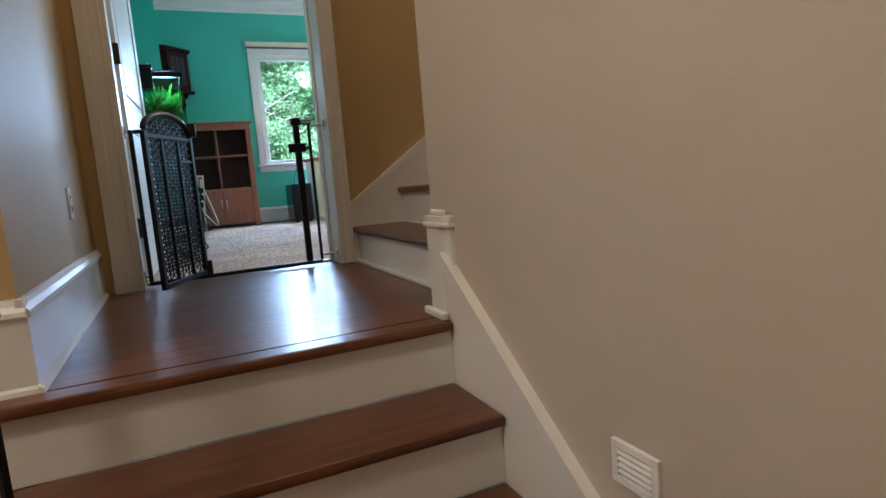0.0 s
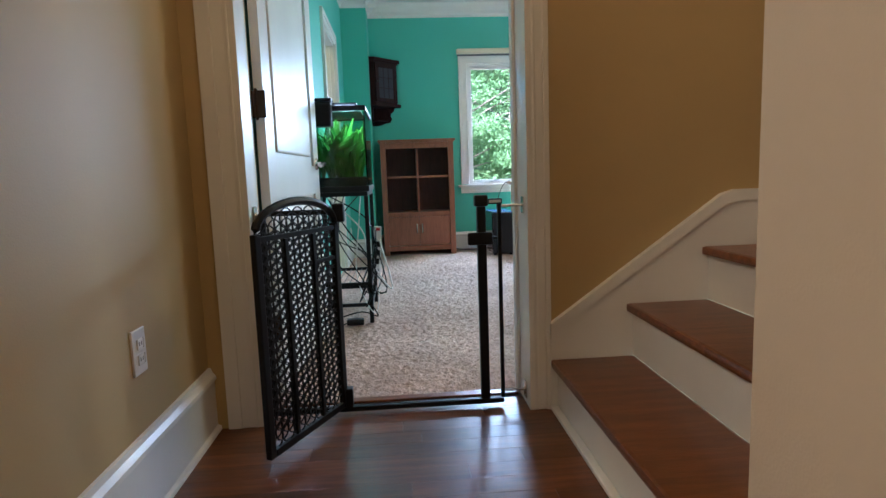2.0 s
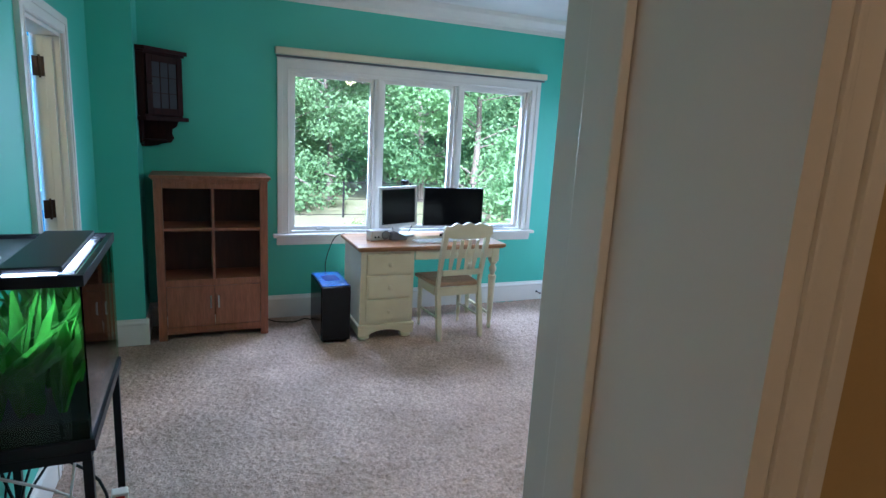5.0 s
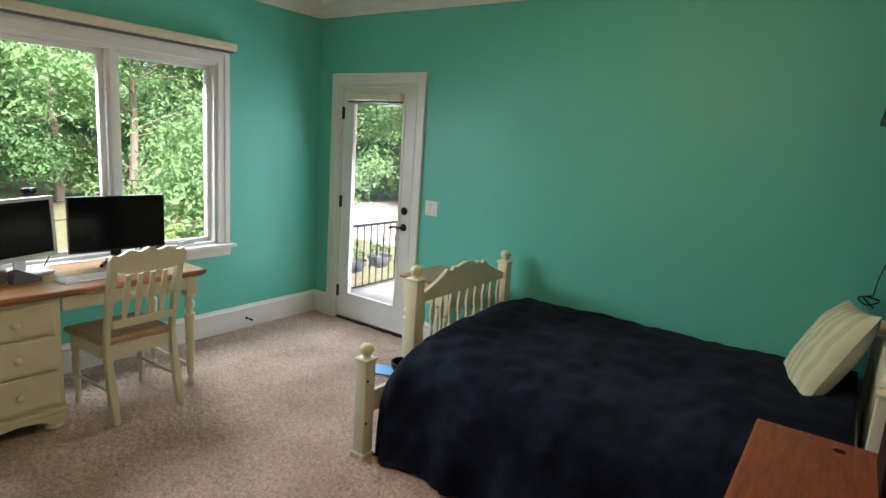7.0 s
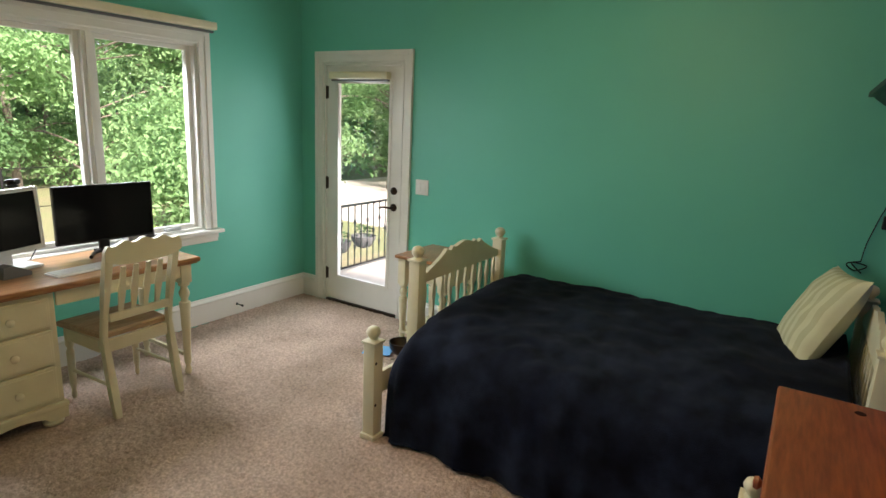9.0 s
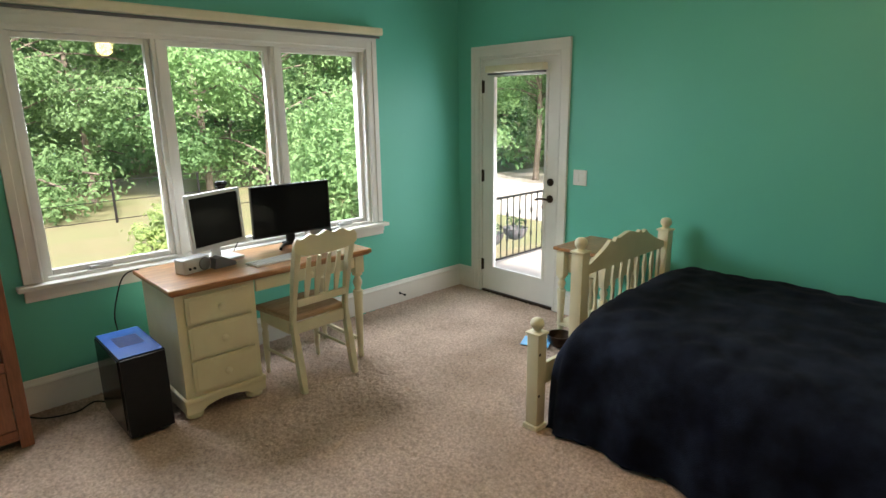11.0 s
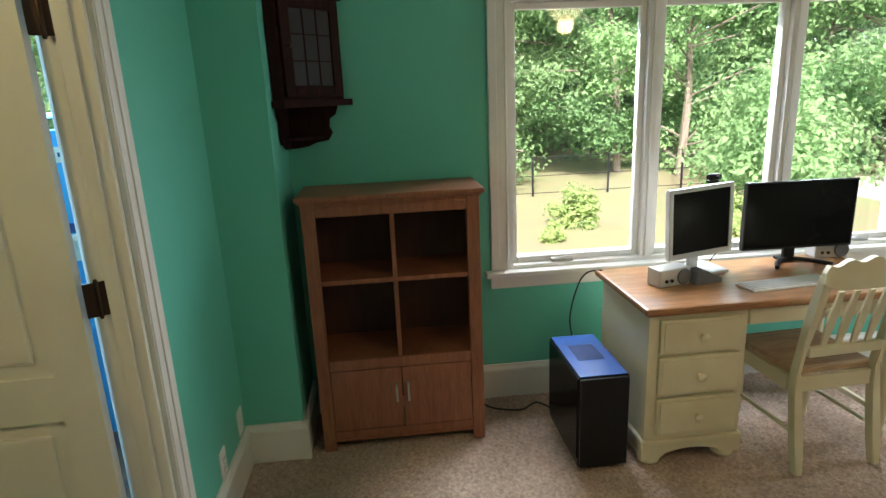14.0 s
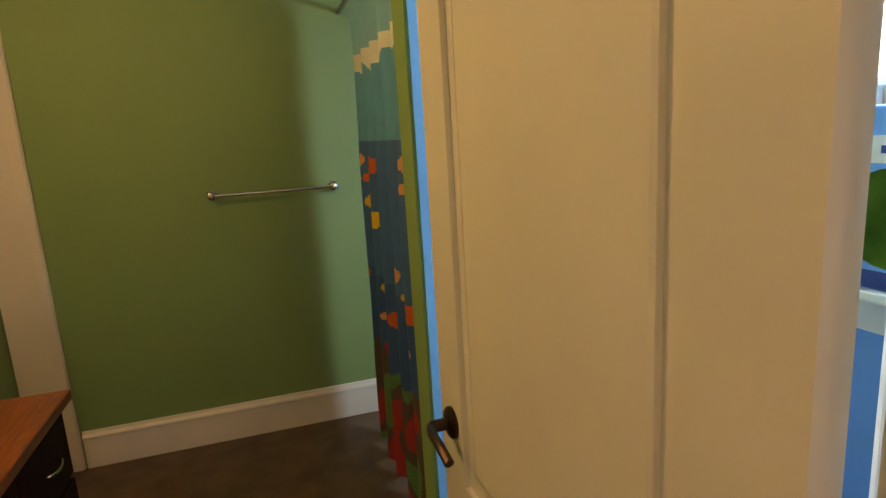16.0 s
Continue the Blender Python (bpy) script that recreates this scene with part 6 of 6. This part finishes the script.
def shower_curtain():
    t = thing("shower_curtain", "blue sea-life shower curtain drawn aside", "curtain")
    xa, xb, n, nz = -2.66, -1.17, 420, 230
    verts, faces, mats = [], [], []
    cl = [(0.14, 0.46, 0.60), (0.66, 0.72, 0.66), (0.05, 0.32, 0.52), (0.022, 0.13, 0.34), (0.016, 0.09, 0.28), (0.09, 0.07, 0.06), (0.42, 0.04, 0.05), (0.07, 0.24, 0.09)]
    names = ["curtain_sky", "curtain_foam", "curtain_shallow", "curtain_blue", "curtain_deep", "curtain_rock", "curtain_red_coral", "curtain_weed"]
    fish = [(0.70, 0.12, 0.04), (0.75, 0.52, 0.07), (0.70, 0.33, 0.14)]
    z0, z1 = 0.10, 2.18
    for j in range(nz + 1):
        f = j / nz
        for i in range(n + 1):
            u = i / n
            x = xa + (xb - xa) * u
            y = 6.45 + 0.055 * math.sin(u * 1.8 * 6.28 * 4.5 + 0.5) * (0.55 + 0.45 * (1 - f)) + 0.012 * noise.noise(Vector((u * 9, f * 3, 0)))
            verts.append((x + 0.02 * math.cos(u * 6.28 * 4.5) * (1 - f), y, z0 + (z1 - z0) * f))
    rnd = random.Random(8)
    spots = [(rnd.random(), rnd.uniform(0.30, 0.72), rnd.uniform(0.012, 0.030), rnd.randint(8, 10)) for _ in range(26)]
    for j in range(nz):
        f = (j + 0.5) / nz
        for i in range(n):
            u = (i + 0.5) / n * 1.8
            q = noise.noise(Vector((u * 14, f * 10, 2)))
            if f > 0.88:
                k = 0
            elif f > 0.835 + 0.03 * q:
                k = 1
            elif f > 0.70:
                k = 2
            elif f > 0.42:
                k = 3
            elif f > 0.26 + 0.06 * q:
                k = 4
            else:
                k = 5 + (1 if q > 0.15 else 2 if q < -0.18 else 0)
            if 2 < k < 5:
                for su, sf, r, c in spots:
                    su = su + 0.93 if u > 0.95 else su
                    if ((u - su) / (r * 1.9)) ** 2 + ((f - sf) / r * 1.6) ** 2 < 1:
                        k = c
            a = j * (n + 1) + i
            faces.append((a, a + 1, a + n + 2, a + n + 1))
            mats.append(k)
    me = bpy.data.meshes.new("curtain_cloth")
    me.from_pydata(verts, [], faces)
    for nm, c in zip(names + ["curtain_red_fish", "curtain_yellow_fish", "curtain_orange_fish"], cl + fish):
        me.materials.append(material(nm, c, 0.7, scale=14))
    for f, k in zip(me.polygons, mats):
        f.use_smooth, f.material_index = True, k
    c = new("cloth", me)
    c.parent = t
    for i in range(18):
        bm = bmesh.new()
        x = xa + 0.03 + (xb - xa - 0.06) * i / 17
        pts = [(x, 6.45 + 0.022 * math.cos(a), 2.205 + 0.026 * math.sin(a)) for a in [2 * math.pi * k / 14 for k in range(14)]]
        tube(bm, pts, 0.0025, 6, True)
        part("ring", bm, CHROME, t, smooth=True)


shower_curtain()


def vanity():
    t = thing("bathroom_vanity", "dark vanity cabinet with a butcher-block top", "vanity")
    x0, x1, y0, y1, H = -2.03, -0.75, BY0 + 0.003, 5.28, 0.80
    boxpart("top", (x0, x1, y0, y1, H - 0.035, H), REDPINE, t, 0.006)
    boxpart("body", (x0 + 0.02, x1 - 0.02, y0, y1 - 0.045, 0.08, H - 0.0355), MAHOG, t, 0.004)
    boxpart("plinth", (x0 + 0.04, x1 - 0.04, y0, y1 - 0.09, 0.0, 0.0795), MAHOG, t)
    wd = (x1 - x0 - 0.06) / 3
    for k in range(3):
        a = x0 + 0.03 + wd * k
        for z, h in ((0.10, 0.40), (0.52, 0.22)):
            d = boxpart("drawer", (a + 0.008, a + wd - 0.008, y1 - 0.0445, y1 - 0.025, z, z + h), MAHOG, t, 0.006)
            bm = bmesh.new()
            c, zc = a + wd / 2, z + h * 0.55
            tube(bm, smooth_curve([(c - 0.05, y1 - 0.025, zc), (c - 0.045, y1 - 0.002, zc), (c, y1 + 0.004, zc - 0.006), (c + 0.045, y1 - 0.002, zc), (c + 0.05, y1 - 0.025, zc)], 4), 0.005)
            part("handle", bm, CHROME, d, smooth=True)


vanity()

# ---- outside ----
GZ = -1.45
bm = bmesh.new()
bmesh.ops.create_grid(bm, x_segments=60, y_segments=60, size=400)
for v in bm.verts:
    d = math.hypot(v.co.x, v.co.y)
    v.co.z = GZ + 0.15 * noise.noise(v.co * 0.05) * min(1, max(0, (d - 12) / 30))
ground = solid("ground", bm, GRASS, "patchy lawn and bare ground round the house", "ground", "structure")
boxsolid("driveway", (-9.0, 9.0, 8.4, 15.6, GZ - 0.1, GZ + 0.03), CONCRETE, "pale concrete apron below the window", "driveway", 0.02)
boxsolid("driveway_east", (13.5, 30.0, 11.5, 22.0, GZ - 0.1, GZ + 0.035), CONCRETE, "pale concrete drive beyond the balcony", "driveway", 0.02)
boxsolid("balcony_floor", (WX + 0.152, 8.3, 4.6, 8.2, -0.32, -0.12), CONCRETE, "pale concrete balcony floor", "balcony", 0.01)


def railing():
    t = thing("balcony_railing", "black iron balcony railing with knuckled balusters", "railing")
    y, z0, z1 = 8.08, -0.119, 0.63
    bm = bmesh.new()
    box(bm, 4.80, 8.20, y - 0.022, y + 0.022, z1, z1 + 0.022, 0.004)
    part("top_rail", bm, BLACK, t)
    boxpart("bottom_rail", (4.80, 8.20, y - 0.014, y + 0.014, z0 + 0.04, z0 + 0.058), BLACK, t, 0.003)
    for k in range(30):
        x = 4.88 + 0.112 * k
        bm = bmesh.new()
        h = z1 - z0 - 0.06
        zb = z0 + 0.0585
        prof = [(0.0075, 0.0)]
        for c in ((0.30, 0.72) if k % 2 else (0.52,)):
            prof += [(0.0075, h * c - 0.03), (0.018, h * c - 0.012), (0.011, h * c - 0.004), (0.022, h * c + 0.004), (0.011, h * c + 0.012), (0.018, h * c + 0.02), (0.0075, h * c + 0.034)]
        lathe(bm, prof + [(0.0075, h - 0.001)], 8, pose(x, y, zb))
        part("baluster", bm, BLACK, t, smooth=True)
    for x in (4.81, 8.18):
        boxpart("post", (x - 0.02, x + 0.02, y - 0.02, y + 0.02, z0, z1 - 0.001), BLACK, t, 0.004)


railing()


def planter(x, y):
    t = thing("hanging_planter", "dark wire basket planter outside the railing", "planter", "balcony planters")
    bm = bmesh.new()
    lathe(bm, [(0.02, 0.06), (0.10, 0.09), (0.15, 0.17), (0.155, 0.22), (0.145, 0.22), (0.09, 0.12)], 14, pose(x, y, -0.03))
    part("basket", bm, GREYP, t, smooth=True)
    bm = bmesh.new()
    rnd = random.Random(int(y * 10))
    for k in range(60):
        a, r, z = rnd.uniform(0, 6.28), rnd.uniform(0, 0.15), rnd.uniform(0.20, 0.32)
        c = Vector((x + r * math.cos(a), y + r * math.sin(a), z))
        d = Vector((rnd.uniform(-1, 1), rnd.uniform(-1, 1), rnd.uniform(-1, 1))).normalized() * 0.03
        e = d.cross(Vector((0.3, 0.5, 0.8))).normalized() * 0.012
        bm.faces.new([bm.verts.new(q) for q in (c - d, c + e, c + d, c - e)])
    part("leaves", bm, LEAF, t)
    bm = bmesh.new()
    tube(bm, [(x, 8.10, 0.22), (x, y - 0.14, 0.21)], 0.006, 6)
    part("hook", bm, BLACK, t)


planter(6.30, 8.30)
planter(5.85, 8.30)


def leafy(m, translucent=0.5):
    n, ln = m.node_tree.nodes, m.node_tree.links
    b = n["Principled BSDF"]
    src = b.inputs["Base Color"].links[0].from_socket
    tr, mx = n.new("ShaderNodeBsdfTranslucent"), n.new("ShaderNodeMixShader")
    ln.new(src, tr.inputs[0])
    mx.inputs[0].default_value = translucent
    ln.new(b.outputs[0], mx.inputs[1])
    ln.new(tr.outputs[0], mx.inputs[2])
    ln.new(mx.outputs[0], n["Material Output"].inputs[0])


for m in (LEAF, LEAF2, BUSHLEAF, WEED):
    m.node_tree.nodes["Principled BSDF"].inputs["Specular IOR Level"].default_value = 0.15
    leafy(m)


def leaf_mesh(name, clusters, per, size, spread, mat, seed):
    """Leaves as small bent quads scattered about the cluster centres, joined in one mesh."""
    r = np.random.RandomState(seed)
    c = np.repeat(np.array(clusters), per, axis=0)
    n = len(c)
    off = r.normal(size=(n, 3)) * np.array(spread)
    p = c + off
    nrm = off / (np.linalg.norm(off, axis=1, keepdims=True) + 1e-6) + r.normal(size=(n, 3)) * 0.55 + np.array([0, 0, 0.7])
    nrm /= np.linalg.norm(nrm, axis=1, keepdims=True)
    a = np.cross(nrm, r.normal(size=(n, 3)))
    a /= np.linalg.norm(a, axis=1, keepdims=True)
    b = np.cross(nrm, a)
    s = (size * r.uniform(0.6, 1.35, size=(n, 1)))
    v = np.stack([p - a * s * 0.62, p - b * s * 0.34 + nrm * s * 0.12, p + a * s * 0.62 - nrm * s * 0.15, p + b * s * 0.34 + nrm * s * 0.12], 1).reshape(-1, 3)
    me = bpy.data.meshes.new(name)
    me.from_pydata(v.tolist(), [], np.arange(4 * n).reshape(-1, 4).tolist())
    me.materials.append(mat)
    return me


def tree(seed, mat, H, R, low, label):
    rnd = random.Random(seed)
    t = thing("tree", label, "tree", "woodland trees")
    bm = bmesh.new()
    bend = rnd.uniform(-0.5, 0.5)
    trunk = smooth_curve([(0, 0, -0.3), (bend * 0.3, 0.1, H * 0.25), (bend, -0.1, H * 0.55), (bend * 1.2, 0.2, H * 0.9)], 5)
    prev = None
    for i, p in enumerate(trunk):
        f = i / (len(trunk) - 1)
        rr = 0.13 * (1 - f) ** 0.8 + 0.02 + (0.10 if i == 0 else 0)
        ring = [bm.verts.new(p + Vector((rr * math.cos(k * 0.785), rr * math.sin(k * 0.785), 0))) for k in range(8)]
        if prev:
            for k in range(8):
                bm.faces.new((prev[k], prev[(k + 1) % 8], ring[(k + 1) % 8], ring[k]))
        prev = ring
    bm.faces.new(prev)
    cl = []
    for k in range(26):
        f = rnd.uniform(low, 0.98)
        a = k * 2.4 + rnd.uniform(-0.4, 0.4)
        reach = R * (0.55 + 0.45 * math.sin(math.pi * min(1, (f - low) / (1 - low) * 0.8 + 0.18))) * rnd.uniform(0.65, 1.1)
        z0 = H * f * 0.9
        base = trunk[min(len(trunk) - 1, int(f * 0.9 * len(trunk)))]
        tip = Vector((base.x + reach * math.cos(a), base.y + reach * math.sin(a), z0 + rnd.uniform(-0.5, 1.0)))
        mid = (Vector((base.x, base.y, z0 - 0.5)) + tip) / 2 + Vector((0, 0, rnd.uniform(0.1, 0.6)))
        tube(bm, smooth_curve([(base.x, base.y, z0 - 0.5), mid, tip], 3), 0.030, 5)
        for q in range(7):
            g = rnd.uniform(0.40, 1.08)
            c = Vector((base.x, base.y, z0 - 0.3)).lerp(tip, g)
            cl.append((c.x + rnd.uniform(-0.5, 0.5), c.y + rnd.uniform(-0.5, 0.5), c.z + rnd.uniform(-0.5, 0.4)))
    part("trunk", bm, BARK, t, smooth=True)
    me = leaf_mesh("crown", cl, 130, 0.125, (0.38, 0.38, 0.22), mat, seed)
    c = new("crown", me)
    c.parent = t
    return t


kinds = [tree(1, LEAF2, 10.0, 3.9, 0.07, "broad green deciduous tree with low leafy branches"), tree(2, LEAF, 12.0, 3.6, 0.12, "dense dark green deciduous tree at the wood edge"), tree(3, LEAF2, 11.0, 3.3, 0.30, "tall slim green tree with a bare lower trunk")]
spots = []
rnd = random.Random(4)
for k, yaw in enumerate(range(-84, 50, 8)):
    R = rnd.uniform(19.5, 24.0) + (4 if yaw < -48 else 0)
    spots.append((yaw + rnd.uniform(-2, 2), R, (0, 1, 0, 1, 2)[k % 5], rnd.uniform(0.85, 1.15)))
for k, yaw in enumerate(range(-88, 54, 7)):
    spots.append((yaw + rnd.uniform(-2, 2), rnd.uniform(28, 34), (1, 2, 1, 0)[k % 4], rnd.uniform(1.0, 1.3)))
for k, yaw in enumerate(range(-90, 56, 6)):
    spots.append((yaw + rnd.uniform(-2, 2), rnd.uniform(38, 47), (1, 2, 1)[k % 3], rnd.uniform(1.15, 1.5)))
used = set()
for yaw, R, kind, sc in spots:
    a = radians(yaw)
    m = Matrix.Translation((1.0 - R * math.sin(a), 4.5 + R * math.cos(a), GZ)) @ Matrix.Rotation(rnd.uniform(0, 6.28), 4, "Z")
    if kind not in used:
        used.add(kind)
        kinds[kind].matrix_world = m
        kinds[kind].scale = (1.0, 1.0, 1.0)
    else:
        o = copy_thing(kinds[kind], m)
        o.scale = (sc, sc, sc)


def bush(x, y, h, seed, mat=BUSHLEAF):
    t = thing("bush", "small bright green garden bush on the lawn", "bush", "garden bushes", pose(x, y, GZ))
    rnd = random.Random(seed)
    cl = [(rnd.gauss(0, h * 0.22), rnd.gauss(0, h * 0.22), abs(rnd.gauss(h * 0.5, h * 0.24))) for _ in range(40)]
    c = new("foliage", leaf_mesh("foliage", cl, 60 if h < 2 else 150, 0.085 + 0.015 * h, (0.12 * h, 0.12 * h, 0.10 * h), mat, seed))
    c.parent = t
    bm = bmesh.new()
    for k in range(5):
        a = k * 1.3
        tube(bm, [(0, 0, -0.05), (0.1 * math.cos(a), 0.1 * math.sin(a), h * 0.3), (0.25 * h * math.cos(a), 0.25 * h * math.sin(a), h * 0.7)], 0.012, 5)
    part("stems", bm, BARK, t)


bush(5.1, 17.5, 0.85, 31)
bush(4.15, 16.4, 0.35, 32)
bush(9.6, 16.6, 3.2, 33, LEAF2)
bush(8.0, 16.2, 0.7, 34)


def fence():
    t = thing("garden_fence", "dark wire garden fence at the wood edge", "fence")
    for k in range(14):
        x = -14 + 2.4 * k
        bm = bmesh.new()
        tube(bm, [(x, 22.0, GZ - 0.2), (x, 22.0, GZ + 1.25)], 0.035, 8)
        part("post", bm, BLACK, t)
    for z in (0.12, 0.65, 1.22):
        bm = bmesh.new()
        tube(bm, [(-14, 22.0, GZ + z), (17.2, 22.0, GZ + z)], 0.012, 6)
        part("rail", bm, BLACK, t)


fence()
rw = np.random.RandomState(19)
ang = rw.uniform(radians(-105), radians(70), 520)
rad = rw.uniform(25, 46, 520)
cl = np.stack([1 - rad * np.sin(ang), 4.5 + rad * np.cos(ang), GZ + rw.uniform(0.1, 2.6, 520)], -1)
me = leaf_mesh("undergrowth", cl.tolist(), 44, 0.28, (0.7, 0.7, 0.4), LEAF2, 14)
tagged(new("undergrowth", me), "low green undergrowth along the wood edge", "undergrowth", "", "stuff")
# far woods close the horizon
rw = np.random.RandomState(9)
ang = rw.uniform(radians(-110), radians(75), 900)
rad = rw.uniform(52, 62, 900)
cl = np.stack([1 - rad * np.sin(ang), 4.5 + rad * np.cos(ang), GZ + rw.uniform(0, 17, 900)], -1)
me = leaf_mesh("far_woods", cl.tolist(), 40, 0.85, (1.6, 1.6, 1.2), LEAF, 12)
tagged(new("far_woods", me), "dense green woods closing the distance", "woods", "", "stuff")
